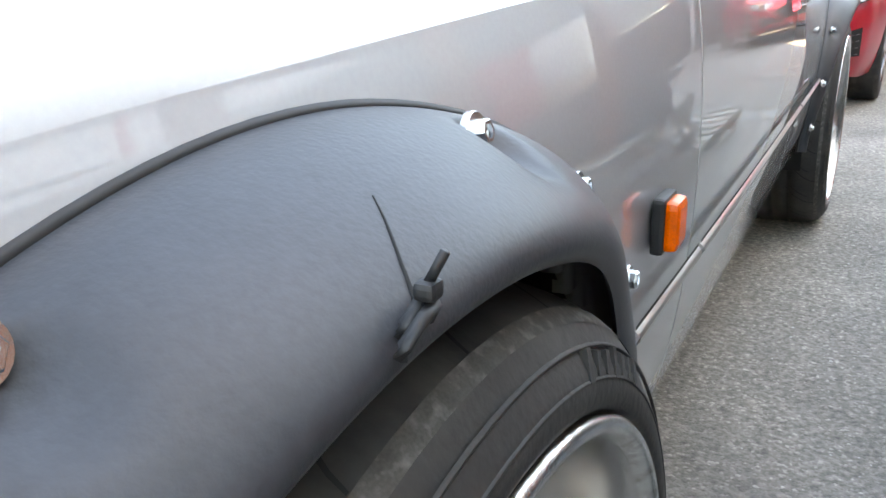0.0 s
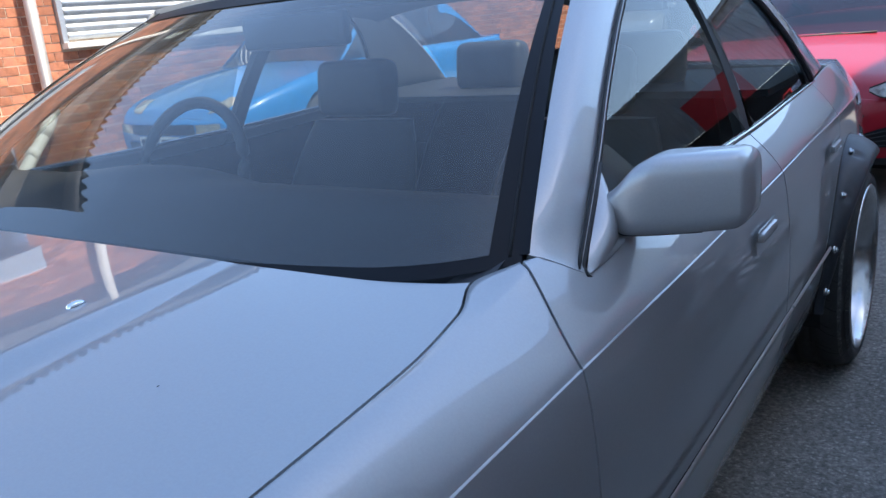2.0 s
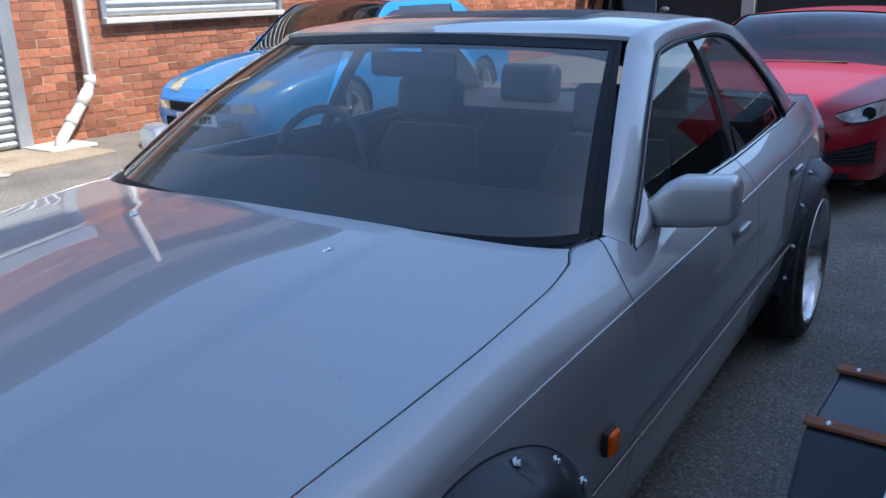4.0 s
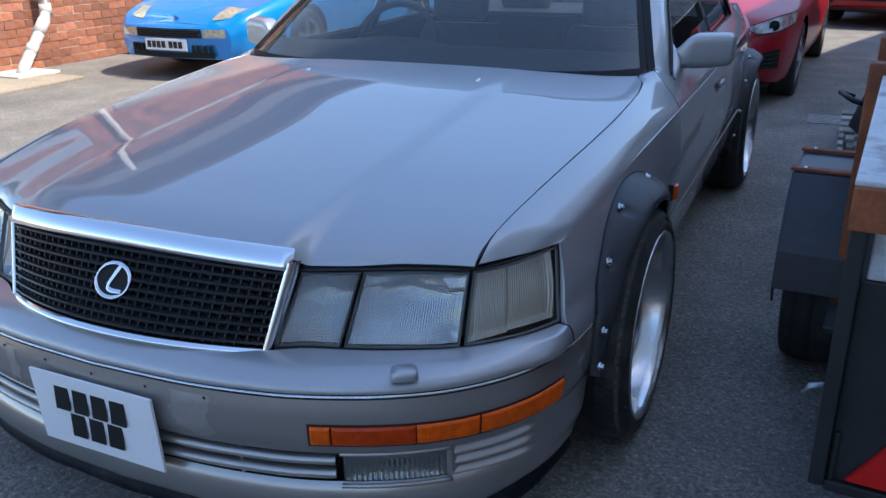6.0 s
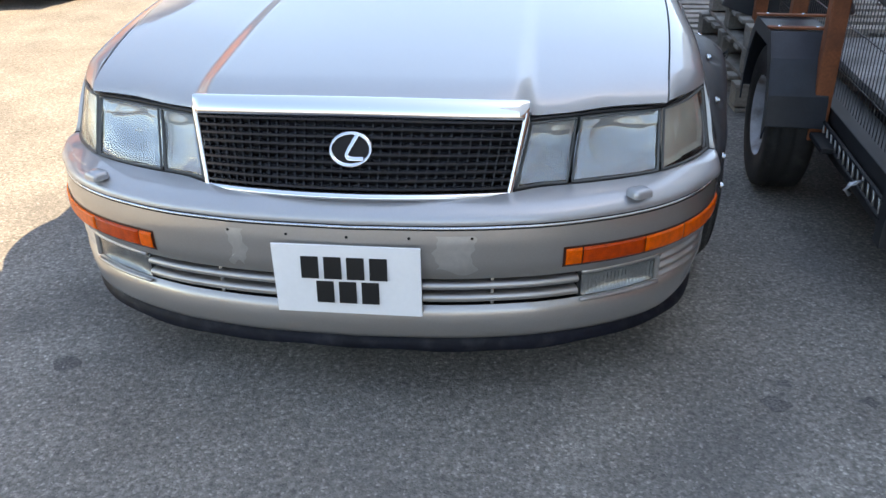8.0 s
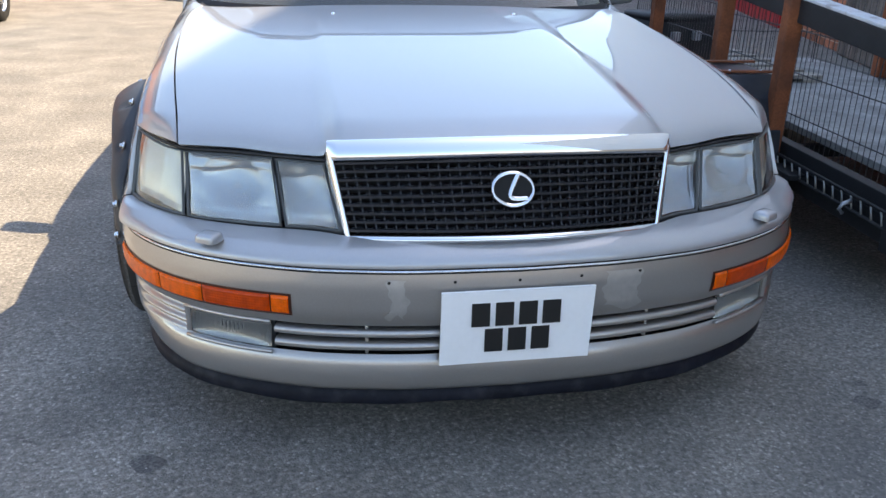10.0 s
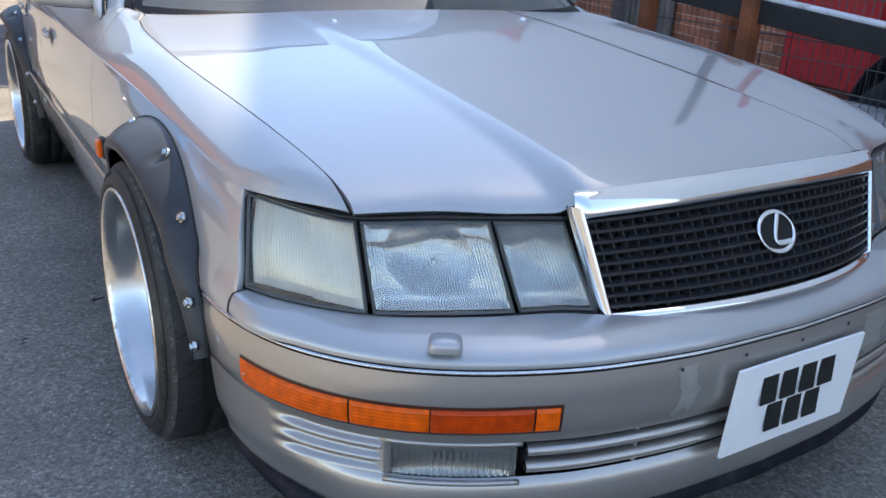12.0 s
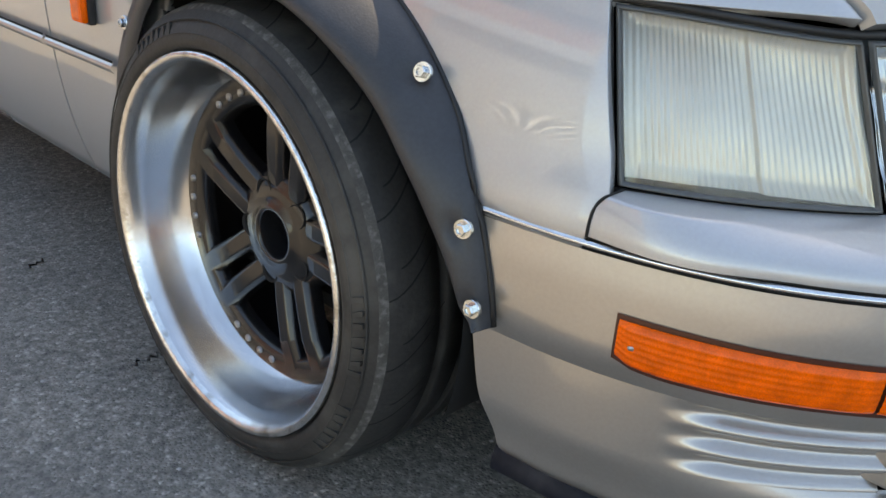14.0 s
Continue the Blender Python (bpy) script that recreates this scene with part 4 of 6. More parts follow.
    for k in range(5):
        a = k * math.tau / 5 + radians(turned)
        for off in (-1, 1):
            verts, faces = [], []
            for i, (rad, apart, wide, high) in enumerate(((0.058, 0.0229, 0.0175, -0.098), (0.085, 0.0240, 0.0181, -0.093), (0.120, 0.0255, 0.0181, -0.088), (0.150, 0.0275, 0.0187, -0.085), (r - 0.050, 0.0316, 0.0213, -0.087))):
                c, s = math.cos(a), math.sin(a)
                for da, h in ((-wide, high - 0.026), (-wide, high - 0.008), (-wide * 0.62, high), (wide * 0.62, high), (wide, high - 0.008), (wide, high - 0.026)):
                    d = off * apart + da
                    verts.append(tuple(m @ Vector((h, rad * s + d * c, rad * c - d * s))))
            for i in range(4):
                faces += [(i * 6 + q, i * 6 + q + 1, i * 6 + q + 7, i * 6 + q + 6) for q in range(5)]
            mesh("spoke", verts, faces, DARKRIM, w, bevel=0.0025, flat=True)
        ang = a + math.pi / 5
        mm = m @ Matrix.Translation((-0.0965, 0.062 * math.sin(ang), 0.062 * math.cos(ang)))
        lathe("nut_hole", [(0.0, -0.004), (0.0135, -0.004), (0.0150, 0.0015), (0.0165, 0.0025), (0.0175, 0.001)], GAP, mm, hub, n=18)
        for q in range(4):
            an = a + math.pi / 5 + (q - 1.5) * 0.155
            mm = m @ Matrix.Translation((-0.087, (r - 0.054) * math.sin(an), (r - 0.054) * math.cos(an)))
            lathe("ring_bolt", [(0.0056, -0.002), (0.0052, 0.003), (0.0030, 0.0042), (0.0024, 0.0025), (0, 0.0025)], DULL, mm, ringm, n=8)
    return w


for side in (-1, 1):
    wheel(FRONT_AXLE + 0.033, side, -13.0)
    wheel(REAR_AXLE, side, 20.0)

# ---------------------------------------------------------------- greenhouse
ws_low = curve(0, 1.44, 0.3, 1.445, 0.6, 1.470, 0.7, 1.510, 0.775, 1.585)
ws_top = curve(0, 2.10, 0.3, 2.112, 0.6, 2.17)


def shield(p, q):
    u = 2 * p - 1
    x = u * (0.774 + (0.582 - 0.774) * q)
    yl, yt = ws_low(abs(u) * 0.774), ws_top(abs(u) * 0.582)
    zl, zt = 0.838 + 0.018 * abs(u) ** 2, 1.232 - 0.020 * u * u
    bow = 0.02 * math.sin(math.pi * q)
    return x, yl + (yt - yl) * q - bow * 0.5, zl + (zt - zl) * q + bow


ws = patch("windscreen", shield, 40, 24, WINDOW, car, "laminated windscreen with a dark edge")


def band(fn, p0, p1, q0, q1):
    return lambda u, v: tuple(np.array(fn(p0 + (p1 - p0) * u, q0 + (q1 - q0) * v)) + np.array((0, -0.0015, 0.0015)))


SEALED = material("black screen edge", (0.006, 0.007, 0.010), 0.45, vary=0.1, ior=1.25)
patch("shade_band", band(shield, 0.0, 1.0, 0.93, 1.0), 40, 3, SEALED, ws)
patch("lower_edge", band(shield, 0.0, 1.0, -0.02, 0.012), 40, 3, SEALED, ws)
for p0, p1 in ((-0.006, 0.020), (0.980, 1.006)):
    patch("side_edge", band(shield, p0, p1, 0.0, 1.0), 3, 20, SEALED, ws)
for p in (0.0075, 0.9925):
    tube("edge_rubber", [tuple(np.array(shield(p, k / 24)) + np.array((0, -0.002, 0.002))) for k in range(25)], 0.0022, GAP, ws, sides=6)
patch("scuttle", lambda u, v: (shield(u, 0)[0] * 0.998, shield(u, 0)[1] - 0.03 + 0.05 * v, shield(u, 0)[2] - 0.024 + 0.022 * v), 40, 2, BLACK, car)

# roof
rail_x = curve(2.15, 0.606, 2.3, 0.602, 2.75, 0.602, 3.0, 0.606, 3.15, 0.62)
rail_z = curve(2.15, 1.220, 2.3, 1.243, 2.6, 1.254, 2.85, 1.246, 3.15, 1.205)
roof_mid = curve(2.1, 1.236, 2.3, 1.266, 2.6, 1.282, 2.85, 1.276, 3.12, 1.235)


def roof(p, q):
    u = 2 * p - 1
    y0 = ws_top(abs(u) * 0.588) + 0.006
    y = y0 + (3.10 + 0.05 * u * u - y0) * q
    k = abs(u)
    return u * rail_x(max(y, 2.15)), y, roof_mid(y) + (rail_z(max(y, 2.15)) - roof_mid(y)) * (0.5 * k ** 2 + 0.5 * k ** 5)


patch("roof", roof, 44, 36, PAINT, car, solid=0.012, away=INSIDE)
patch("sunroof_gap", lambda u, v: tuple(np.array(roof(0.2 + 0.6 * u, 0.25 + 0.4 * v)) + np.array((0, 0, 0.0012))), 16, 10, BLACK, car)


def side_glass_x(z):
    d = z - 0.87
    return 0.806 - 0.34 * d - 0.48 * d * max(d, 0.0)


WIN_LOW = curve(1.66, 0.866, 2.1, 0.860, 2.5, 0.858, 3.0, 0.868, 3.31, 0.876)
win_top = curve(1.635, 0.820, 1.66, 0.838, 1.80, 0.934, 1.95, 1.03, 2.18, 1.145, 2.28, 1.182, 2.5, 1.198, 2.80, 1.202, 2.98, 1.185, 3.08, 1.140, 3.22, 1.010, 3.31, 0.876)


def rail_line(u):
    """The outer line of the side frame: up the screen pillar, along the roof and down the rear pillar."""
    if u < 0.4:
        k = u / 0.4
        x, y, z = shield(1.0045 + 0.0115 * k, k)
        return x, y, z
    if u < 0.7:
        k = (u - 0.4) / 0.3
        y = 2.175 + (3.14 - 2.175) * k
        return rail_x(y), y, rail_z(y)
    k = (u - 0.7) / 0.3
    return tuple(bez(k, (0.62, 3.14, 1.206), (0.645, 3.32, 1.13), (0.68, 3.52, 1.02), (0.745, 3.74, 0.872)))


def window_line(u):
    if u < 0.4:
        y = 1.637 + (2.22 - 1.637) * (u / 0.4)
    elif u < 0.7:
        y = 2.22 + (3.02 - 2.22) * (u - 0.4) / 0.3
    else:
        y = 3.02 + (3.31 - 3.02) * (u - 0.7) / 0.3
    z = win_top(y)
    return side_glass_x(z), y, z


for side in (-1, 1):
    def frame_at(u, v):
        o, w = np.array(rail_line(u)), np.array(window_line(u))
        p = o + (w - o) * v
        bulge = 0.013 * math.sin(math.pi * v ** 0.6) * smooth(-0.02, 0.10, u)
        x, y, z = p[0] + bulge, p[1], p[2] + bulge * 0.6
        if z < wing_z(y) and u < 0.2:
            # the pillar's foot runs out into the door skin
            x = max(x, body_side(y, z) + 0.0012)
        return side * x, y, z
    patch("side_frame", frame_at, 70, 6, PAINT, car, solid=0.015, away=INSIDE)
    # glass, in two panes with a dark pillar between
    for name, a, b in (("front_window", 1.67, 2.545), ("rear_window", 2.61, 3.30)):
        def pane(u, v):
            y = a + (b - a) * u
            z = WIN_LOW(y) - 0.02 + (win_top(y) + 0.005 - WIN_LOW(y) + 0.02) * v
            return side * (side_glass_x(z) - 0.014 + 0.010 * (1 - ((y - 2.45) / 0.85) ** 2)), y, z
        patch(name, pane, 30, 10, SIDE_GLASS, car, "tinted side window")
    patch("door_pillar", lambda u, v: (side * (side_glass_x(0.85 + 0.355 * v) - 0.006), 2.525 + 0.055 * u + 0.10 * v, 0.85 + 0.355 * v), 2, 8, BLACK, car, solid=0.02)
    line = [(side * (side_glass_x(z) + 0.004), y, z) for y, z in [(1.637 + 1.673 * i / 70, win_top(1.637 + 1.673 * i / 70)) for i in range(71)]]
    tube("window_trim", line, 0.0024, DULL, car, sides=8)
    tube("outer_rubber", [(p[0] - side * 0.001, p[1] - 0.0035, p[2] + 0.004) for p in line[:46]], 0.0028, BLACK, car, sides=6)
    tube("window_rubber", [(p[0] - side * 0.004, p[1], p[2] - 0.009) for p in line], 0.007, BLACK, car, sides=6)
    tube("waist_trim", [(side * (side_glass_x(WIN_LOW(y)) + 0.004), y, WIN_LOW(y) - 0.006) for y in np.linspace(1.80, 3.31, 30)], 0.004, CHROME, car, sides=8)
    # gap filler between window foot and door top
    def waist(u, v):
        y = 1.70 + 1.61 * u
        gx = side_glass_x(WIN_LOW(y)) - 0.012
        return side * (gx + (wing_x(y) - 0.004 - gx) * v), y, WIN_LOW(y) - 0.010 + (wing_z(y) - WIN_LOW(y) + 0.006) * v
    patch("waist_rubber", waist, 30, 2, BLACK, car)
    # door mirror
    m_top = curve(0, 0.888, 0.15, 0.903, 0.32, 0.936, 0.45, 0.946, 0.9, 0.947, 1, 0.944)
    m_low = curve(0, 0.834, 0.3, 0.832, 0.6, 0.834, 0.9, 0.838, 1, 0.842)

    def mirror(u, v):
        a = u * math.tau
        k = 1.0 - (1 - v) ** 1.6
        tip = (1 - min(1, max(0, k - 0.86) / 0.14) ** 2.6) ** 0.5
        t, b = m_top(k), m_low(k)
        hz, hy = (t - b) / 2 * (0.62 * tip + 0.38 * min(1, tip * 3)), (0.040 + 0.010 * smooth(0.0, 0.4, k)) * min(1, tip * 1.3)
        c, s = math.cos(a), math.sin(a)
        grow = 0.86 + 0.14 * smooth(0.0, 0.30, k)
        hz, hy = hz * grow, hy * grow
        return (side * (0.788 + 0.205 * k), 1.812 - 0.03 * (1 - k) + 0.05 * k + hy * math.copysign(abs(c) ** 0.5, c), (t + b) / 2 + hz * math.copysign(abs(s) ** 0.42, s))
    mi = patch("door_mirror", mirror, 44, 36, PAINT, car, "silver door mirror", closed=True, away=(side * 0.9, 1.83, 0.90))

    def foot(u, v):
        # a blade that grows from the window's front corner into the neck: broad and full below, thin on top
        a = bez(u, (0.834, 1.642, 0.822), (0.816, 1.700, 0.862), (0.790, 1.795, 0.925), (0.780, 1.808, 0.934))
        b = bez(u, (0.836, 1.742, 0.836), (0.842, 1.738, 0.862), (0.812, 1.775, 0.890), (0.790, 1.818, 0.888))
        k = math.sin(math.pi * v) * math.sin(math.pi * (0.22 + 0.7 * u)) ** 1.5
        x, y, z = (a[i] + (b[i] - a[i]) * v for i in range(3))
        return side * (x + 0.012 * k), y - 0.007 * k, z

    def under(u, v):
        a, b = foot(0.0, u), (side * (0.832 - 0.012 * u), 1.648 + 0.165 * u, 0.817 - 0.003 * math.sin(math.pi * u))
        k = math.sin(math.pi * v) * 0.006
        return a[0] + (b[0] - a[0]) * v + side * k, a[1] + (b[1] - a[1]) * v, a[2] + (b[2] - a[2]) * v
    patch("mirror_foot", foot, 24, 20, PAINT, mi, away=INSIDE)
    patch("foot_underside", under, 16, 6, PAINT, mi, away=INSIDE)
    corner = [(side * (side_glass_x(win_top(y)) + 0.007), y - 0.002, win_top(y) - 0.004) for y in (1.80, 1.75, 1.70, 1.665, 1.648)]
    corner += [(side * 0.834, 1.640, 0.816), (side * 0.836, 1.648, 0.811)] + [(side * (0.837 + 0.002 * math.sin(math.pi * k / 8)), 1.66 + 0.0185 * k, 0.810) for k in range(9)]
    tube("foot_gasket", corner, 0.0042, BLACK, mi, "black rubber gasket", sides=8)
    tube("mirror_seam", [mirror(0.36 + 0.34 * i / 20, 0.03 + 0.14 * i / 20) for i in range(21)] + [mirror(0.70, 0.17 + 0.36 * i / 14) for i in range(1, 15)], 0.0013, GAP, mi, sides=6)

# rear deck, tail and rear screen
patch("rear_screen", lambda u, v: ((2 * u - 1) * (0.59 + 0.13 * v), 3.13 + 0.58 * v, 1.215 - 0.335 * v + 0.03 * math.sin(math.pi * v)), 16, 12, WINDOW, car, "sloping rear screen")


def boot(u, v):
    k = 2 * u - 1
    y = 3.68 + 0.76 * v
    return k * (wing_x(y) - 0.004), y, wing_z(y) + 0.022 * (1 - k * k) * (1 - 0.5 * v)


patch("boot_lid", boot, 24, 24, PAINT, car, solid=0.012, away=INSIDE)


def tail(u, v):
    k = 2 * u - 1
    x, z = side_at(4.42, min(1, 0.02 + 0.98 * v))
    return k * x, 4.42 + 0.10 * (1 - k * k) * math.sin(math.pi * (0.15 + 0.7 * v)), z


patch("tail", tail, 24, 20, PAINT, car, solid=0.02, away=INSIDE)
patch("floor_pan", lambda u, v: ((2 * u - 1) * 0.80, 0.35 + 4.0 * v, 0.20), 4, 10, GAP, car, solid=0.02)
patch("bulkhead", lambda u, v: ((2 * u - 1) * 0.78, 1.50, 0.2 + 0.62 * v), 4, 4, GAP, car, solid=0.02)
patch("parcel_shelf", lambda u, v: ((2 * u - 1) * 0.74, 3.05 + 0.7 * v, 0.88), 4, 4, SEAT, car, solid=0.02)

# interior
patch("headliner", lambda u, v: ((2 * u - 1) * 0.60, 2.20 + 0.92 * v, 1.178 + 0.045 * (1 - (2 * u - 1) ** 4) - 0.03 * (2 * v - 1) ** 4), 20, 12, SEAT, car, solid=0.01)
patch("dashboard", lambda u, v: ((2 * u - 1) * 0.76, 1.50 + 0.48 * v, 0.835 + 0.045 * math.sin(math.pi * min(1, v * 1.1)) + 0.03 * smooth(0.1, 0.3, u) * smooth(0.5, 0.35, u) * smooth(0.4, 0.8, v) - 0.25 * smooth(0.9, 1.0, v)), 40, 20, DASH, car, "padded grey dashboard", solid=0.02)
tube("steering_wheel", [(-0.38 + 0.185 * math.cos(a), 2.02 + 0.06 * math.sin(a), 0.83 + 0.165 * math.sin(a)) for a in np.linspace(0, math.tau, 40, endpoint=False)], 0.015, SEAT, car, loop=True)
box("rear_view_mirror", (0.30, 0.03, 0.075), (-0.03, 2.08, 1.145), BLACK, car, bevel=0.015)


def seat(x, y, wide=0.50):
    st = thing("seat", "dark leather seat", "seat")
    del st["category"]
    st.parent = car
    st.location = (x, y, 0.0)
    patch("backrest", lambda u, v: (wide / 2 * math.copysign(abs(math.cos(u * math.tau)) ** 0.6, math.cos(u * math.tau)) * (1 - 0.25 * v ** 3), 0.05 + 0.22 * v + 0.06 * math.copysign(abs(math.sin(u * math.tau)) ** 0.7, math.sin(u * math.tau)) * (1 - 0.5 * v), 0.42 + 0.44 * v), 28, 10, SEAT, st, closed=True)
    bm_top = [(wide / 2 * 0.75 * math.cos(a), 0.27 + 0.03 * math.sin(a), 0.86) for a in np.linspace(0, math.tau, 16, endpoint=False)]
    mesh("backrest_top", bm_top, [tuple(range(16))], SEAT, st)
    box("headrest", (0.27, 0.10, 0.17), (0, 0.26, 0.955), SEAT, st, bevel=0.045, turn=(-8, 0, 0))
    box("cushion", (wide, 0.50, 0.14), (0, -0.20, 0.40), SEAT, st, bevel=0.05)
    return st


seat(-0.37, 2.42)
seat(0.37, 2.42)
seat(-0.26, 3.05, 0.54)
seat(0.30, 3.05, 0.56)

# ---------------------------------------------------------------- ground
ASPHALT = material("worn asphalt", (0.200, 0.185, 0.164), 0.88, vary=0.2, scale=2.6, stain=(0.12, 0.116, 0.11), stain_amount=0.45, stain_scale=1.7, fine_scale=70, fine_amount=0.35)


def add_stones(m, size, spread, depth):
    """Bound stones: cells of their own tone, raised over the bitumen between them."""
    t = m.node_tree
    b = t.nodes["Principled BSDF"]
    link = b.inputs["Base Color"].links[0]
    co = next(n for n in t.nodes if n.bl_idname == "ShaderNodeTexCoord")
    cells, tone, mul, relief, bump = (t.nodes.new("ShaderNode" + k) for k in ("TexVoronoi", "ValToRGB", "Mix", "MapRange", "Bump"))
    cells.inputs["Scale"].default_value = size
    t.links.new(co.outputs["Object"], cells.inputs["Vector"])
    pick = t.nodes.new("ShaderNodeSeparateColor")
    t.links.new(cells.outputs["Color"], pick.inputs[0])
    ramp = tone.color_ramp
    ramp.elements[0].position, ramp.elements[0].color = 0.0, (1 - spread,) * 3 + (1,)
    ramp.elements[1].position, ramp.elements[1].color = 1.0, (1 + 2.6 * spread,) * 3 + (1,)
    for at, v in ((0.55, 1 - 0.15 * spread), (0.90, 1 + 0.55 * spread)):
        ramp.elements.new(at).color = (v, v, v, 1)
    t.links.new(pick.outputs[0], tone.inputs[0])
    mul.data_type, mul.blend_type = "RGBA", "MULTIPLY"
    mul.inputs[0].default_value = 1.0
    t.links.new(link.from_socket, mul.inputs[6])
    t.links.new(tone.outputs[0], mul.inputs[7])
    t.links.new(mul.outputs[2], b.inputs["Base Color"])
    relief.inputs[1].default_value, relief.inputs[2].default_value = 0.05, 0.55
    relief.inputs[3].default_value, relief.inputs[4].default_value = 1.0, 0.0
    t.links.new(cells.outputs["Distance"], relief.inputs[0])
    bump.inputs["Strength"].default_value, bump.inputs["Distance"].default_value = 0.55, depth
    t.links.new(relief.outputs[0], bump.inputs["Height"])
    t.links.new(bump.outputs[0], b.inputs["Normal"])


add_stones(ASPHALT, 165, 0.26, 0.0022)
ground = patch("ground", lambda u, v: (-200 + 400 * u, -150 + 400 * v, 0.0), 20, 20, ASPHALT)
tagged(ground, "worn grey asphalt yard", "ground", kind="structure")
STAIN = material("oil-dark asphalt", (0.105, 0.099, 0.092), 0.75, vary=0.3, scale=30, fine_scale=150, fine_amount=0.5)
r2 = random.Random(21)
for ox, oy, size in ((-0.82, 0.05, 0.040), (1.02, 0.05, 0.035), (1.06, 0.14, 0.020), (1.35, 0.19, 0.030), (1.25, 0.08, 0.022)):
    lobes = [r2.uniform(-0.16, 0.16) for _ in range(4)]
    patch("oil_stain", lambda u, v: (ox + size * v * math.cos(u * math.tau) * (1 + sum(a * math.sin((k + 2) * u * math.tau + k) for k, a in enumerate(lobes))), oy + 0.8 * size * v * math.sin(u * math.tau) * (1 + sum(a * math.cos((k + 2) * u * math.tau) for k, a in enumerate(lobes))), 0.0012), 28, 2, STAIN, ground, closed=True)
for cx0, cy0, way, long in ((-0.98, 1.20, 0.05, 0.09), (-0.97, 1.66, 0.3, 0.10), (-1.16, 1.45, 1.1, 0.10)):
    bend = [r2.uniform(-0.012, 0.012) for _ in range(13)]
    patch("crack", lambda u, v: (cx0 + long * u * math.cos(way) - bend[int(round(u * 12))] * math.sin(way) + (v - 0.5) * 0.004 * math.sin(math.pi * (0.08 + 0.84 * u)), cy0 + long * u * math.sin(way) + bend[int(round(u * 12))] * math.cos(way) + (v - 0.5) * 0.005 * math.sin(math.pi * (0.08 + 0.84 * u)), 0.0014), 12, 1, STAIN, ground)
STONE = material("pale grit", (0.35, 0.34, 0.32), 0.8, vary=0.2, scale=60)
rng = random.Random(4)
gv, gf = [], []
for k in range(4200):
    x, y = rng.uniform(-3.5, 3.2), rng.uniform(-1.6, 5.0)
    r, a = rng.choice((0.0012, 0.0016, 0.0016, 0.002, 0.0025, 0.004)), rng.uniform(0, 6)
    n = len(gv)
    gv += [(x + r * math.cos(a + i * math.tau / 5) * rng.uniform(0.7, 1.2), y + r * math.sin(a + i * math.tau / 5), 0.0005) for i in range(5)]
    gv.append((x, y, r * 0.9))
    gf += [(n + i, n + (i + 1) % 5, n + 5) for i in range(5)]
grit = mesh("loose_grit", gv, gf, STONE, None)
tagged(grit, "pale loose grit scattered on the asphalt", "grit", kind="stuff")
CONC = material("pale concrete", (0.33, 0.275, 0.205), 0.9, vary=0.2, scale=3, bump=0.4)
apron = box("pavement", (1.0, 3.4, 0.03), (-5.85, 3.1, 0.012), CONC, bevel=0.01)
tagged(apron, "pale concrete apron before the shutter", "pavement", kind="structure")
DRAIN = material("cast iron cover", (0.22, 0.22, 0.21), 0.6, 0.3, vary=0.3, scale=20)
dr = thing("drain_cover", "worn iron drain cover set in the asphalt", "drain cover", (1.36, 5.30, 0))
box("rim", (0.34, 0.30, 0.008), (0, 0, 0.003), DRAIN, dr)
for k in range(5):
    box("bar", (0.28, 0.02, 0.008), (0, -0.10 + 0.05 * k, 0.009), STONE, dr, bevel=0.002)

# ---------------------------------------------------------------- brick workshop across the yard
MORTAR = material("mortar", (0.50, 0.40, 0.31), 0.9, vary=0.25, scale=12)
BRICK = material("red brick", (0.36, 0.140, 0.078), 0.85, vary=0.3, scale=9, bump=0.5, bump_scale=90, random_piece=0.36, stain=(0.20, 0.10, 0.08), stain_amount=0.5, stain_scale=6)
GALV = material("galvanised steel", (0.42, 0.45, 0.48), 0.45, 0.6, vary=0.12, scale=6, stain=(0.35, 0.33, 0.3), stain_amount=0.3)
PVC = material("off-white plastic pipe", (0.60, 0.58, 0.54), 0.4, vary=0.06, scale=5)
FIBRE = material("dark fibre cement", (0.13, 0.13, 0.135), 0.8, vary=0.2, scale=3)
WX, EAVE = -6.35, 4.6
west = box("wall_west", (0.3, 26.0, EAVE), (WX - 0.142, 14.5, EAVE / 2), MORTAR, bevel=0)
tagged(west, "red brick workshop wall", "wall", kind="structure")
CH, CL = 0.086, 0.255


def brick_mesh(name, length, seed):
    r = random.Random(seed)
    bm = bmesh.new()
    bmesh.ops.create_cube(bm, size=1)
    bmesh.ops.scale(bm, vec=(0.03, length - 0.010, CH - 0.010), verts=bm.verts)
    for v in bm.verts:
        v.co += Vector((r.uniform(-0.003, 0.003), r.uniform(-0.003, 0.003), r.uniform(-0.002, 0.002)))
    me = bpy.data.meshes.new(name)
    bm.to_mesh(me)
    bm.free()
    me.materials.append(BRICK)
    return me


brick_meshes = [brick_mesh("brick", CL, 10 + k) for k in range(5)]


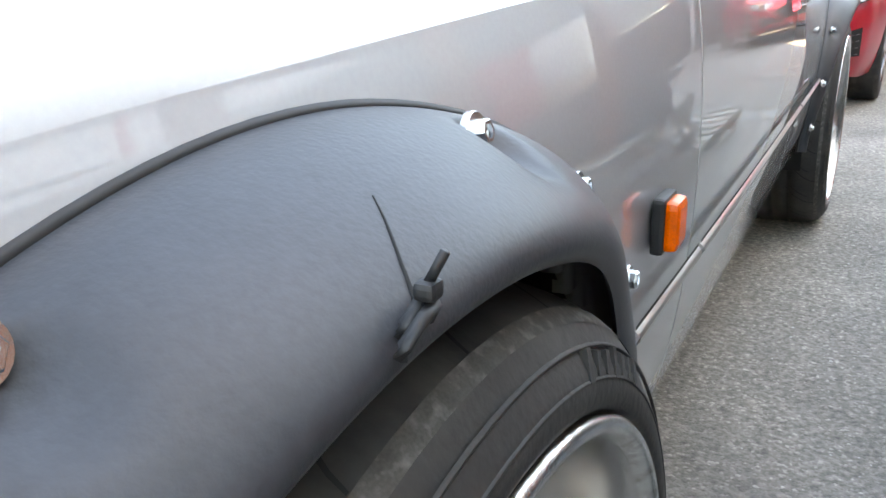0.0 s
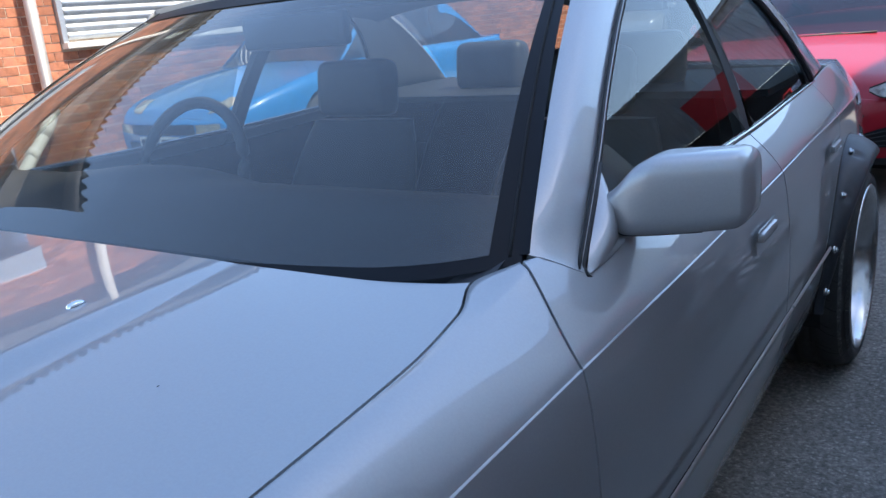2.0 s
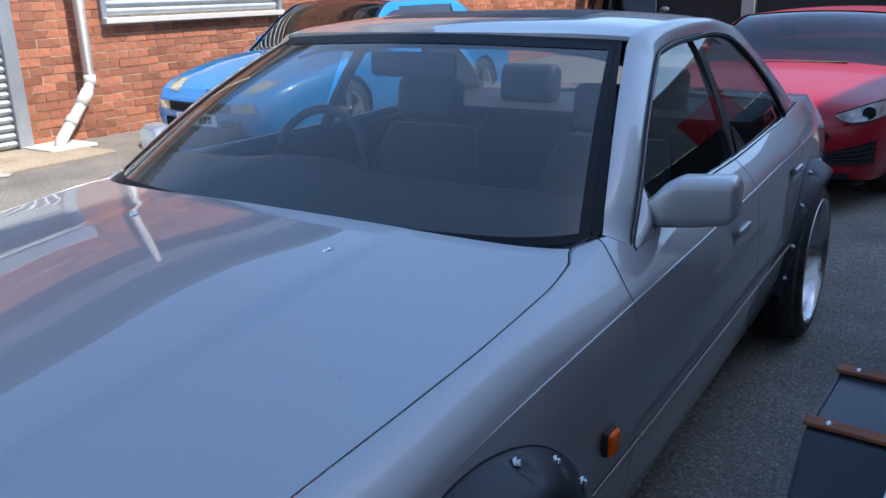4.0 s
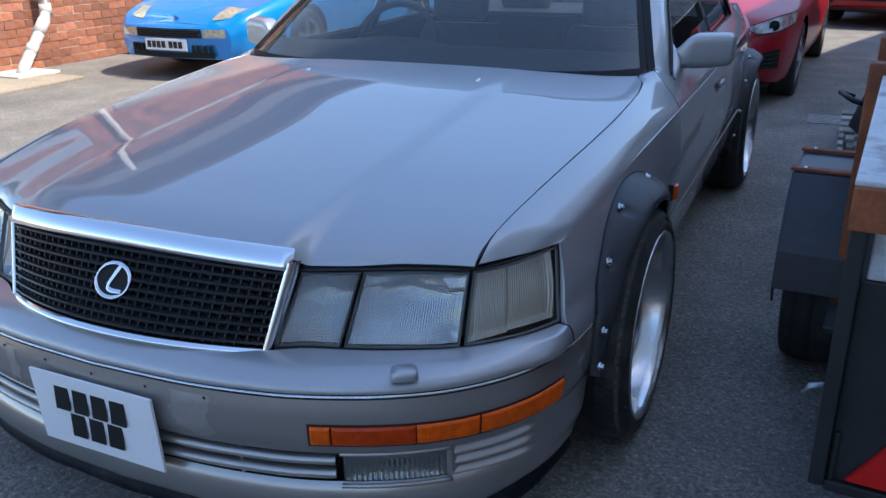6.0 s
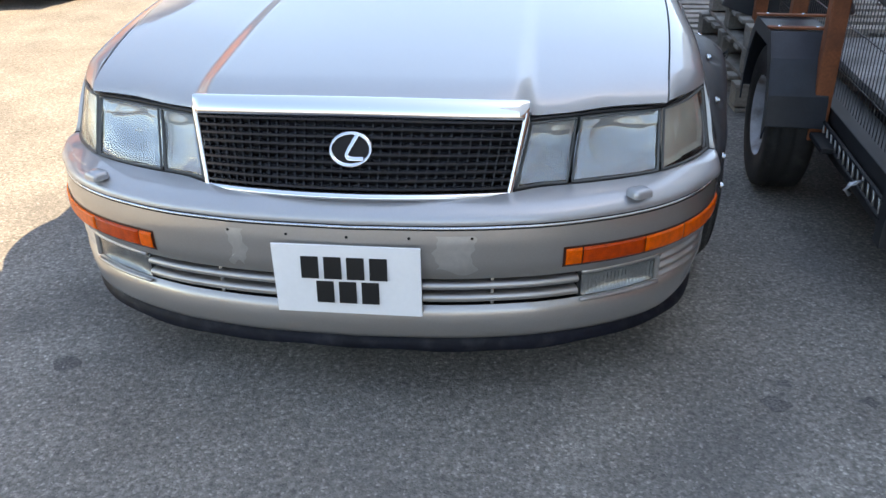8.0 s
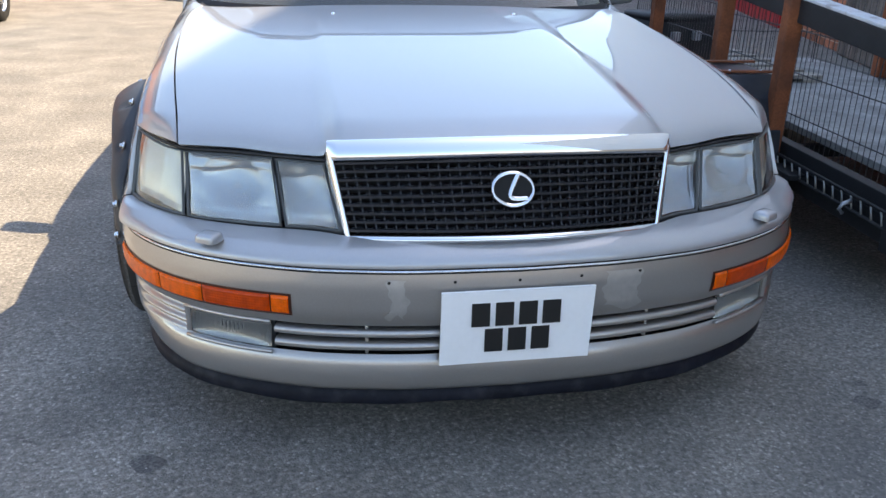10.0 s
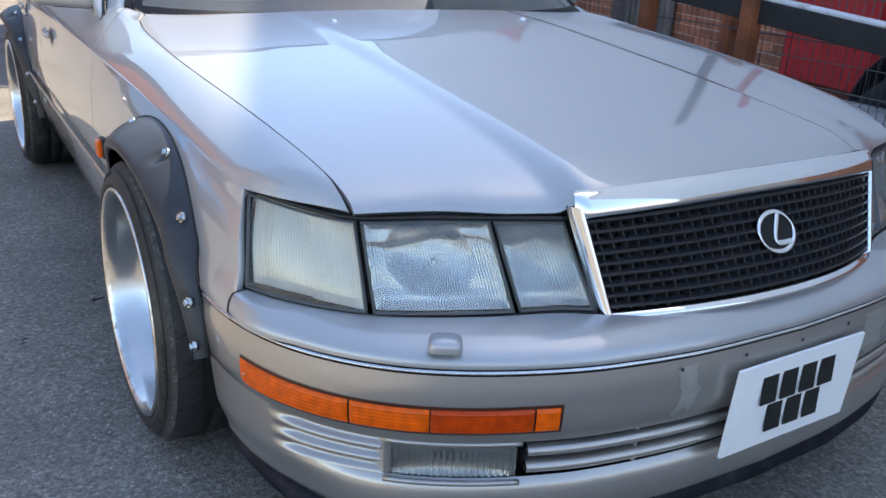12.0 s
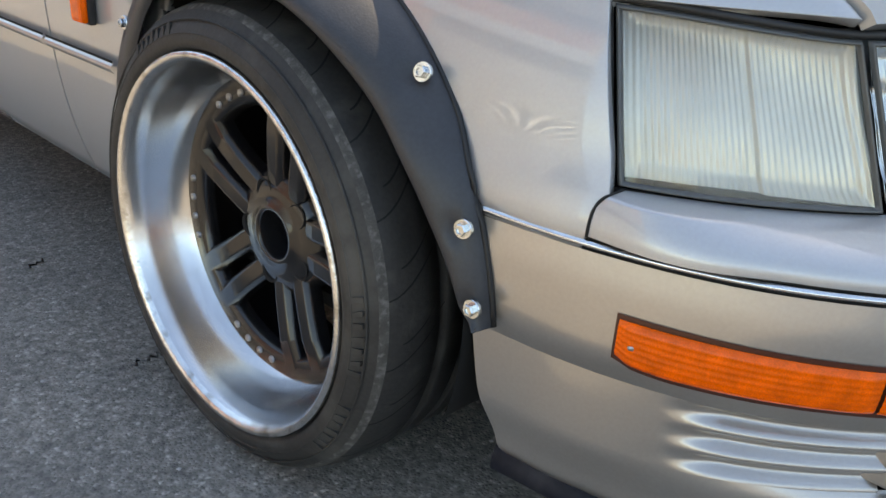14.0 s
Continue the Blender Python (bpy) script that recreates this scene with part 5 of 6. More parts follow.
def wall_bricks(parent, y0, y1, z1, place, near, holes, stuff_name):
    """Courses over a wall; place(y, z) gives the pose. The near ones are objects, the rest one mesh."""
    bv, bf, r, count = [], [], random.Random(7), 0
    rows = int(z1 / CH)
    for row in range(rows):
        z = (row + 0.5) * CH
        n = int((y1 - y0) / CL)
        for k in range(n):
            y = y0 + (k + (0.5 if row % 2 else 0)) * CL + CL / 2
            lo, hi = y - CL / 2, y + CL / 2
            for a, b, c, d in holes:
                if c < z < d and hi > a and lo < b:
                    if lo < a:
                        hi = a
                    elif hi > b:
                        lo = b
                    else:
                        hi = lo
            if hi - lo < 0.03:
                continue
            whole, half_len = hi - lo > CL - 0.001, (hi - lo) / 2
            y = (lo + hi) / 2
            m = place(y, z) @ Matrix.Translation((r.uniform(-0.003, 0.003), 0, 0))
            if whole and near(y, z) and count < 300:
                count += 1
                ob = new("brick", r.choice(brick_meshes))
                ob.parent = parent
                ob.matrix_parent_inverse = parent.matrix_world.inverted()
                ob.matrix_world = m
            else:
                b = len(bv)
                for dx in (-0.015, 0.015):
                    for dy in (-half_len + 0.005, half_len - 0.005):
                        for dz in (-CH / 2 + 0.005, CH / 2 - 0.005):
                            bv.append(tuple(m @ Vector((dx, dy, dz))))
                bf += [(b + 4, b + 6, b + 7, b + 5), (b, b + 1, b + 3, b + 2), (b, b + 4, b + 5, b + 1), (b + 2, b + 3, b + 7, b + 6), (b, b + 2, b + 6, b + 4), (b + 1, b + 5, b + 7, b + 3)]
    me = bpy.data.meshes.new(stuff_name)
    me.from_pydata(bv, [], bf)
    me.materials.append(BRICK_ISLAND)
    ob = new(stuff_name, me)
    return tagged(ob, "courses of weathered red brick", "brickwork", kind="stuff")


def island_brick(name, colour, spread):
    m = material(name, colour, 0.85, vary=0.25, scale=9, bump=0.5, bump_scale=90)
    t = m.node_tree
    b = t.nodes["Principled BSDF"]
    link = b.inputs["Base Color"].links[0]
    geo, rng_, mul = t.nodes.new("ShaderNodeNewGeometry"), t.nodes.new("ShaderNodeMapRange"), t.nodes.new("ShaderNodeMix")
    mul.data_type, mul.blend_type = "RGBA", "MULTIPLY"
    mul.inputs[0].default_value = 1.0
    rng_.inputs[3].default_value, rng_.inputs[4].default_value = 1 - spread, 1 + spread
    t.links.new(geo.outputs["Random Per Island"], rng_.inputs[0])
    t.links.new(link.from_socket, mul.inputs[6])
    t.links.new(rng_.outputs[0], mul.inputs[7])
    t.links.new(mul.outputs[2], b.inputs["Base Color"])
    return m


BRICK_ISLAND = island_brick("red brick courses", (0.36, 0.140, 0.078), 0.32)

# roller shutter
sh = thing("roller_shutter", "closed galvanised roller shutter door", "shutter", (WX + 0.02, 3.0, 0))
for k in range(34):
    z = 0.04 + k * 0.078
    patch("slat", lambda u, v: (0.03 * math.sin(math.pi * v) + 0.01, -1.4 + 2.8 * u, z + 0.074 * v), 1, 6, GALV, sh)
for y in (-1.47, 1.47):
    box("guide", (0.09, 0.14, 2.75), (0.03, y, 1.375), GALV, sh, bevel=0.006)
box("hood_box", (0.30, 3.1, 0.35), (0.12, 0, 2.86), GALV, sh, bevel=0.01)
# shuttered window with a pale sill
wd = thing("window_1", "shuttered workshop window with a pale sill", "window", (WX, 6.85, 0), kind="structure")
for k in range(16):
    z = 1.22 + k * 0.078
    patch("slat", lambda u, v: (0.02 + 0.022 * math.sin(math.pi * v), -1.25 + 2.5 * u, z + 0.074 * v), 1, 6, GALV, wd)
box("window_sill", (0.12, 2.64, 0.06), (0.05, 0, 1.17), PVC, wd, bevel=0.008)
box("lintel", (0.06, 2.7, 0.16), (0.02, 0, 2.55), FIBRE, wd, bevel=0.004)
for y in (-1.3, 1.3):
    box("window_frame", (0.07, 0.06, 1.3), (0.03, y, 1.84), GALV, wd, bevel=0.004)
# drainpipe
dp = thing("drainpipe", "off-white plastic drainpipe with a slanted foot", "drainpipe", (WX, 5.1, 0))
tube("pipe", [(0.13, 0.12, 4.05), (0.13, 0.12, 0.64), (0.14, 0.10, 0.56), (0.17, 0.04, 0.48), (0.29, -0.40, 0.08), (0.30, -0.45, 0.0)], 0.055, PVC, dp, sides=16)
for p, q in (((0.13, 0.12, 0.66), (0.13, 0.12, 0.54)), ((0.165, 0.05, 0.50), (0.20, -0.08, 0.38)), ((0.235, -0.20, 0.27), (0.25, -0.26, 0.215))):
    tube("collar", [p, q], 0.0605, PVC, dp, sides=16)
box("foot_slab", (0.50, 0.5, 0.03), (0.28, -0.42, 0.028), PVC, dp)
# eaves: corrugated roof edge over the wall
def eave(u, v):
    y = 1.5 + 26 * u
    return WX + 0.42 - 0.9 * v, y, EAVE + 0.05 + 0.14 * v + 0.03 * math.cos(y * math.tau / 0.15)


rf = patch("roof_west", eave, 1400, 2, FIBRE)
tagged(rf, "corrugated roof edge over the brick wall", "roof", kind="structure")
fa = box("fascia_west", (0.05, 26, 0.72), (WX + 0.14, 14.5, EAVE - 0.34), FIBRE, bevel=0.004)
tagged(fa, "dark fascia board under the roof edge", "trim", kind="structure")
gt = tube("gutter", [(WX + 0.36, 1.5, EAVE - 0.02), (WX + 0.36, 27.5, EAVE - 0.02)], 0.055, FIBRE, None, sides=12)
tagged(gt, "dark gutter along the roof edge", "gutter", kind="structure")
# yellow bollard
YEL = material("yellow paint", (0.75, 0.55, 0.02), 0.45, vary=0.1, scale=12, stain=(0.4, 0.33, 0.1), stain_amount=0.4, stain_scale=20)
bo = thing("bollard", "yellow painted steel bollard in a concrete foot", "bollard", (-5.52, 3.63, 0))
tube("post", [(0, 0, 0.0), (0.0, 0.0, 0.50), (0, 0, 0.52)], lambda u: 0.038 if u < 0.9 else 0.03, YEL, bo, sides=20)
patch("concrete_foot", lambda u, v: (0.24 * v * math.cos(u * math.tau) * (1 + 0.1 * math.sin(7 * u * math.tau)), 0.22 * v * math.sin(u * math.tau), 0.035 - 0.03 * v ** 3), 24, 4, STONE, bo, closed=True)

# ---------------------------------------------------------------- building beside the trailer
CLAD = material("pale profiled cladding", (0.64, 0.67, 0.70), 0.45, vary=0.05, scale=2)
REDP = material("red painted steel", (0.45, 0.02, 0.025), 0.4, vary=0.1)
TURN = -math.degrees(math.atan(0.295))
east = thing("wall_east", "brick and pale clad workshop beside the trailer", "wall", (3.3, 0, 0), kind="structure", turn=(0, 0, TURN))
EH = 7.65
box("brick_base", (0.3, 27.5, 1.4), (0.15, 10.25, 0.70), MORTAR, east, bevel=0)


def clad(u, v):
    y = -3.5 + 27.5 * u
    k = (y / 0.20) % 1
    rib = 0.02 * (smooth(0.1, 0.2, k) - smooth(0.6, 0.7, k))
    return -0.02 - rib, y, 1.4 + (EH - 1.4) * v


patch("cladding", clad, 1700, 1, CLAD, east, flat=True, solid=0.03)
box("roof_edge", (0.4, 27.5, 0.12), (0.15, 10.25, EH + 0.02), FIBRE, east)
box("red_cabinet", (0.10, 0.80, 0.75), (-0.06, 2.80, 0.62), REDP, east)
box("red_post", (0.06, 0.08, 2.2), (-0.045, 3.30, 1.10), REDP, east)
box("red_door", (0.05, 4.2, 3.4), (-0.045, 10.6, 1.70), REDP, east, "tall red painted workshop door")
tube("black_pipe", [(-0.06, 3.97, 0.0), (-0.06, 3.97, 3.0)], 0.05, BLACK, east, sides=14)
for z in (0.35, 1.5, 2.6):
    tube("pipe_collar", [(-0.06, 3.97, z), (-0.06, 3.97, z + 0.08)], 0.062, BLACK, east, sides=14)
OLDWOOD = material("weathered dark boards", (0.13, 0.115, 0.10), 0.85, vary=0.3, scale=5, bump=0.4, bump_scale=40, random_piece=0.25)
for k in range(9):
    box("board", (0.03, 0.135, 1.5), (-0.05, 5.12 + 0.14 * k, 0.76), OLDWOOD, east, bevel=0.004)

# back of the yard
# near-black colour that paints the shade inside the shed
OPEN_SHADE = material("painted interior shade", (0.02, 0.02, 0.022), 0.8, vary=0.1)
bk = thing("wall_north", "grey clad shed at the end of the yard, its open front painted dark", "wall", (-0.3, 18, 0), kind="structure")
SHED = material("weathered grey cladding", (0.30, 0.31, 0.31), 0.5, vary=0.12, scale=2, stain=(0.20, 0.19, 0.17), stain_amount=0.3, stain_scale=1.5)
patch("cladding", lambda u, v: (-8.6 + 17.2 * u, 0.15 - 0.03 * (smooth(0.1, 0.25, (u * 60) % 1) - smooth(0.6, 0.75, (u * 60) % 1)), 1.9 + 2.5 * v), 900, 1, SHED, bk, flat=True, solid=0.03)
box("eave", (17.4, 0.4, 0.12), (0, 0.2, 4.46), SHED, bk)
# solid dark box in place of a shaded interior behind the columns
box("opening", (17.2, 0.2, 1.9), (0, 0.4, 0.95), OPEN_SHADE, bk)
for x in (-6.5, -2.5, 1.5, 5.5):
    box("column", (0.25, 0.25, 1.9), (x, 0.2, 0.95), SHED, bk)
for x in (2.3, 5.6):
    box("red_shutter", (1.7, 0.08, 1.25), (x, 0.06, 2.5), REDP, bk)
# added wall, never in view: gives the car's front something pale to reflect
sb = box("wall_south", (40, 0.3, 3.0), (-2, -16, 1.5), CLAD, bevel=0)
tagged(sb, "unseen low pale wall added behind the camera for reflections", "wall", kind="structure")

# ---------------------------------------------------------------- parked cars
BLUE = material("bright blue paint", (0.002, 0.21, 0.57), 0.3, 0.0, 1.0, vary=0.04, scale=60)
RED = material("red paint", (0.31, 0.003, 0.013), 0.35, 0.0, 0.28, vary=0.04, scale=60)
DGLASS = window_glass("parked car glass", (0.30, 0.34, 0.34))
LAMPC = material("cream lamp cover", (0.50, 0.46, 0.34), 0.10, 0.3, 1.0, vary=0.3, scale=30)
ALLOY = material("silver alloy", (0.6, 0.6, 0.6), 0.25, 1.0, vary=0.05)


def parked_car(name, label, paint, m, length, width, nose, top, half, base, glass_from, glass_to, roof_z, axles, wheel_r, group=""):
    """Front at y 0, tail at length. nose/top: body height by y; half: half width by y."""
    c = thing(name, label, "car", group=group)
    c.matrix_world = m

    def body(u, v):
        a = 2 * u - 1
        y = length * v ** 1.25
        w, h, b = half(y), top(y), base(y)
        k = abs(a)
        # section: sill, flank, shoulder, bonnet
        if k > 0.40:
            q = (1 - k) / 0.60
            x, z = bez(q, (w * 0.93, b), (w * 1.0, b + 0.10), (w * 1.03, b + (h - b) * 0.60), (w * 1.0, h - 0.05), (w * 0.97, h - 0.005), (w * 0.86, h - 0.006))
        else:
            q = k / 0.40
            x, z = w * 0.86 * q, h + 0.030 * (1 - q * q) - 0.006
        return math.copysign(x, a), y, z

    vs, fs = sheet(body, 100, 150)
    R = wheel_r + 0.045

    def inside(p):
        return next((a for a in axles if math.hypot(p[1] - a, p[2] - wheel_r) < R and abs(p[0]) > width * 0.3), None)
    flags = [inside(p) for p in vs]
    keep = [f for f in fs if not all(flags[i] is not None for i in f)]
    for i in {i for f in keep for i in f}:
        if flags[i] is not None:
            x, y, z = vs[i]
            d = math.hypot(y - flags[i], z - wheel_r)
            vs[i] = (x, flags[i] + (y - flags[i]) * R / d, wheel_r + (z - wheel_r) * R / d)
    bd = mesh("body", vs, keep, paint, c, away=(0, length / 2, 0.4))
    def front(u, v):
        k, w, h, b = 2 * u - 1, half(0), top(0), base(0)
        x, z = bez(v, (w * 0.93, b), (w * 1.0, b + 0.10), (w * 1.03, b + (h - b) * 0.60), (w * 1.0, h - 0.05), (w * 0.97, h - 0.005), (w * 0.86, h - 0.006))
        return k * x, -nose * (1 - k * k) * math.sin(math.pi * min(1, 0.15 + 0.78 * v)), z + 0.030 * (1 - k * k) * v ** 5
    patch("nose", front, 40, 24, paint, c)
    patch("tail_panel", lambda u, v: ((2 * u - 1) * half(length) * 0.95, length, base(length) + (top(length) - base(length)) * v), 8, 6, paint, c)
    patch("underside", lambda u, v: ((2 * u - 1) * width * 0.42, length * v, 0.2), 2, 2, GAP, c)

    def house(u, v, grow=0.0):
        a = 2 * u - 1
        y = glass_from + (glass_to - glass_from) * v
        k = smooth(0, 0.30, v) * smooth(1, 0.72, v)
        h = top(y) - 0.03 + (roof_z - top(y) + 0.03) * k ** 0.8
        w0, w1 = half(y) * 0.88, half(y) * (0.88 - 0.17 * k)
        q = abs(a)
        if q > 0.5:
            s = (1 - q) / 0.5
            x, z = w0 + (w1 - w0) * s, top(y) - 0.03 + (h - top(y) + 0.03) * s ** 0.9
        else:
            x, z = w1 * q / 0.5, h + 0.03 * k * (1 - (q / 0.5) ** 2)
        return math.copysign(x + grow, a), y, z + grow

    patch("glasshouse", house, 40, 40, DGLASS, c, "tinted glasshouse")
    patch("roof", lambda u, v: house(0.22 + 0.56 * u, 0.30 + 0.42 * v, 0.006), 20, 16, paint, c)
    for p0, p1 in ((0.20, 0.255), (0.745, 0.80)):
        patch("screen_pillar", lambda u, v: house(p0 + (p1 - p0) * u, 0.02 + 0.30 * v, 0.007), 4, 12, paint, c)
        patch("rear_pillar", lambda u, v: house(p0 - 0.03 + (p1 - p0 + 0.06) * u, 0.70 + 0.30 * v, 0.007), 4, 12, paint, c)
    for side in (-1, 1):
        for a in axles:
            mm = Matrix.Translation((side * (width / 2 - 0.01), a, wheel_r)) @ Matrix.Diagonal((side, 1, 1, 1))
            w = lathe("tyre", [(wheel_r * 0.66, -0.19), (wheel_r * 0.98, -0.19), (wheel_r, -0.16), (wheel_r, -0.03), (wheel_r * 0.96, -0.005), (wheel_r * 0.66, 0.0)], TYRE, mm, c, n=40)
            lathe("rim", [(wheel_r * 0.67, -0.006), (wheel_r * 0.63, -0.01), (wheel_r * 0.6, -0.05), (wheel_r * 0.58, -0.15)], ALLOY, mm, w, n=40)
            lathe("wheel_back", [(0, -0.10), (wheel_r * 0.6, -0.10)], GAP, mm, w, n=24)
            for k in range(5):
                an = k * math.tau / 5
                cc, ss = math.cos(an), math.sin(an)
                sp = [tuple(mm @ Vector((h, r * ss + d * cc, r * cc - d * ss))) for r, wd_, h in ((0.03, 0.03, -0.02), (wheel_r * 0.62, 0.045, -0.03)) for d in (-wd_, wd_)]
                mesh("spoke", sp, [(0, 1, 3, 2)], ALLOY, w, solid=0.03)
            patch("arch", lambda u, v: (side * (width / 2 - 0.30 + 0.27 * v), a - (wheel_r + 0.05) * math.cos(math.pi * u), wheel_r + (wheel_r + 0.05) * math.sin(math.pi * u)), 20, 2, GAP, c)
        patch("door_mirror", lambda u, v: (side * (half(glass_from + 0.35) * 0.95 + 0.07 + 0.10 * math.sin(math.pi * v) ** 0.5 * math.cos(u * math.tau)), glass_from + 0.45 + 0.06 * math.sin(math.pi * v) ** 0.5 * math.sin(u * math.tau), top(glass_from + 0.4) - 0.0 + 0.12 * v), 20, 10, paint, c, closed=True)
        tube("wiper", [(side * 0.1 - 0.3, glass_from + 0.04, top(glass_from) + 0.02), (side * 0.1 + 0.25, glass_from + 0.10, top(glass_from) + 0.035)], 0.008, BLACK, c, sides=6)
    return c


# blue coupe
bt = curve(0, 0.50, 0.15, 0.60, 0.5, 0.70, 1.0, 0.79, 1.4, 0.83, 3.0, 0.86, 4.25, 0.86)
bh = curve(0, 0.66, 0.10, 0.76, 0.35, 0.84, 0.8, 0.885, 3.3, 0.885, 4.25, 0.80)
bb = curve(0, 0.20, 0.3, 0.17, 4.25, 0.18)
blue = parked_car("coupe_car", "bright blue coupe parked by the brick wall in the sun", BLUE, pose(-4.45, 5.15, 0, 0, 0, 0), 4.25, 1.77, 0.10, bt, bh, bb, 1.25, 3.95, 1.28, (0.98, 3.5), 0.30)
for side in (-1, 1):
    patch("headlamp", lambda u, v: (side * (0.42 + 0.24 * u + 0.06 * v), 0.05 + 0.10 * u * u + 0.22 * v * (1 - 0.25 * u), bt(0.05 + 0.10 * u * u + 0.22 * v * (1 - 0.25 * u)) + 0.016 - 0.030 * u * u), 12, 8, LAMPC, blue, "clear tapering headlamp")
    patch("side_lamp", lambda u, v: (side * (0.40 + 0.22 * u), -0.10 * (1 - ((0.40 + 0.22 * u) / 0.62) ** 2) - 0.022, 0.405 + 0.075 * v), 8, 4, LAMPC, blue)
patch("grille", lambda u, v: ((2 * u - 1) * 0.39, -0.10 * (1 - ((2 * u - 1) * 0.39 / 0.62) ** 2) - 0.026, 0.40 + 0.085 * v), 16, 4, GAP, blue, "black slatted grille")
for k in range(4):
    tube("grille_slat", [((2 * i / 10 - 1) * 0.38, -0.10 * (1 - ((2 * i / 10 - 1) * 0.38 / 0.62) ** 2) - 0.034, 0.412 + 0.02 * k) for i in range(11)], 0.004, DASH, blue, sides=6)
patch("lower_intake", lambda u, v: ((2 * u - 1) * 0.50, -0.09 * (1 - ((2 * u - 1) * 0.8) ** 2) - 0.02, 0.215 + 0.05 * v), 12, 3, GAP, blue)
for k in range(8):
    x = (-0.47, -0.41, -0.35, -0.29, 0.29, 0.35, 0.41, 0.47)[k]
    box("intake_slot", (0.035, 0.02, 0.07), (x, -0.095 * (1 - (x / 0.62) ** 2) - 0.02, 0.30), GAP, blue, bevel=0.006)
bp = box("number_plate", (0.50, 0.012, 0.108), (-0.02, -0.118, 0.335), WHITE_PLATE, blue, bevel=0.003)
for k in range(7):
    box("plate_mark", (0.045, 0.004, 0.062), (-0.02 - 0.20 + 0.058 * k + (0.03 if k > 3 else 0), -0.126, 0.335), INK, bp, bevel=0)
lathe("badge", [(0, 0.0), (0.03, 0.0), (0.035, -0.006)], CHROME, Matrix.Translation((0, 0.05, 0.56)) @ Matrix.Rotation(radians(-60), 4, "X") @ Matrix.Rotation(radians(-90), 4, "Y"), blue, n=16)

# red hatchback
rt = curve(0, 0.56, 0.05, 0.625, 0.14, 0.665, 0.5, 0.730, 0.95, 0.790, 1.2, 0.81, 3.0, 0.86, 3.75, 0.86)
rh = curve(0, 0.62, 0.06, 0.70, 0.20, 0.765, 0.45, 0.805, 0.7, 0.82, 3.2, 0.82, 3.75, 0.74)
rb = curve(0, 0.22, 0.3, 0.19, 3.75, 0.20)


def nose_y(x, nose, h):
    """How far back the front of a parked car lies at a distance from its middle."""
    x, w = abs(x), h(0)
    if x < w:
        return -nose * (1 - (x / w) ** 2)
    y = 0.0
    while h(y) * 1.0 < x and y < 0.8:
        y += 0.005
    return y


def red_car(m, label):
    c = parked_car("hatchback_car", label, RED, m, 3.75, 1.64, 0.12, rt, rh, rb, 0.96, 3.7, 1.12, (0.80, 3.2), 0.295, group="red hatchbacks")
    face = lambda x, z, out: (x, nose_y(x, 0.12, rh) - out, z)
    patch("grille", lambda u, v: face((2 * u - 1) * (0.50 - 0.20 * abs(v - 0.62) ** 1.2), 0.36 + 0.19 * v, 0.016), 24, 8, GAP, c, "black grille with a bright bar")
    for k in range(6):
        tube("grille_rib", [face((2 * i / 12 - 1) * (0.44 - 0.01 * abs(k - 3)), 0.375 + 0.03 * k, 0.020) for i in range(13)], 0.004, DASH, c, sides=6)
    tube("grille_bar", [face((2 * i / 12 - 1) * 0.46, 0.475, 0.026) for i in range(13)], 0.008, CHROME, c, sides=8)
    for side in (-1, 1):
        low = curve(0, 0.606, 0.25, 0.572, 0.6, 0.580, 1, 0.622)
        high = curve(0, 0.616, 0.3, 0.646, 0.7, 0.684, 1, 0.700)

        def lamp(u, v, out, grow=0.0):
            x = 0.515 + 0.275 * u
            return face(side * x, low(u) - grow + (high(u) - low(u) + 2 * grow) * v, out - 0.05 * v * u)
        lp = patch("headlamp", lambda u, v: lamp(u, v, 0.020), 16, 8, LAMPR, c, "large clear headlamp")
        patch("lamp_bezel", lambda u, v: lamp(u, v, 0.016, 0.008), 16, 8, BLACK, c)
        cx, _, cz = lamp(0.60, 0.45, 0)
        cy = lamp(0.60, 0.45, 0.030)[1]
        lathe("projector", [(0.0, 0.012), (0.018, 0.009), (0.028, 0.0), (0.034, 0.004), (0.038, 0.0)], GAP, Matrix.Translation((cx, cy, cz)) @ Matrix.Rotation(radians(-90 + side * 25), 4, "Z"), lp, n=20)
        patch("fog_recess", lambda u, v: face(side * (0.40 + 0.33 * u), 0.315 + (0.045 + 0.10 * u) * v, 0.014), 12, 6, GAP, c)
        for k in range(4):
            tube("recess_rib", [face(side * (0.42 + 0.30 * i / 6), 0.325 + (0.012 + 0.022 * i / 6) * k, 0.018) for i in range(7)], 0.003, DASH, c, sides=6)
    patch("splitter", lambda u, v: face((2 * u - 1) * 0.62, 0.225 + 0.035 * v, 0.012), 20, 3, GAP, c)
    return c


LAMPR = material("clear modern lamp", (0.62, 0.64, 0.66), 0.12, 0.5, 1.0, vary=0.5, scale=22)
red_car(pose(0.20, 5.46, 0, 0, 0, -3), "red hatchback parked nose-on, partly in the sun")
red_car(pose(1.6, 11.5, 0, 0, 0, -20), "red hatchback parked further back in the yard")
GREYP = material("grey car paint", (0.25, 0.26, 0.27), 0.3, 0.5, 1.0, vary=0.04)
parked_car("hatchback_car", "grey car parked far off in the sun", GREYP, pose(-5.1, 16.5, 0, 0, 0, 10), 4.1, 1.75, 0.1, rt, rh, rb, 0.95, 3.9, 1.46, (0.8, 3.3), 0.31)

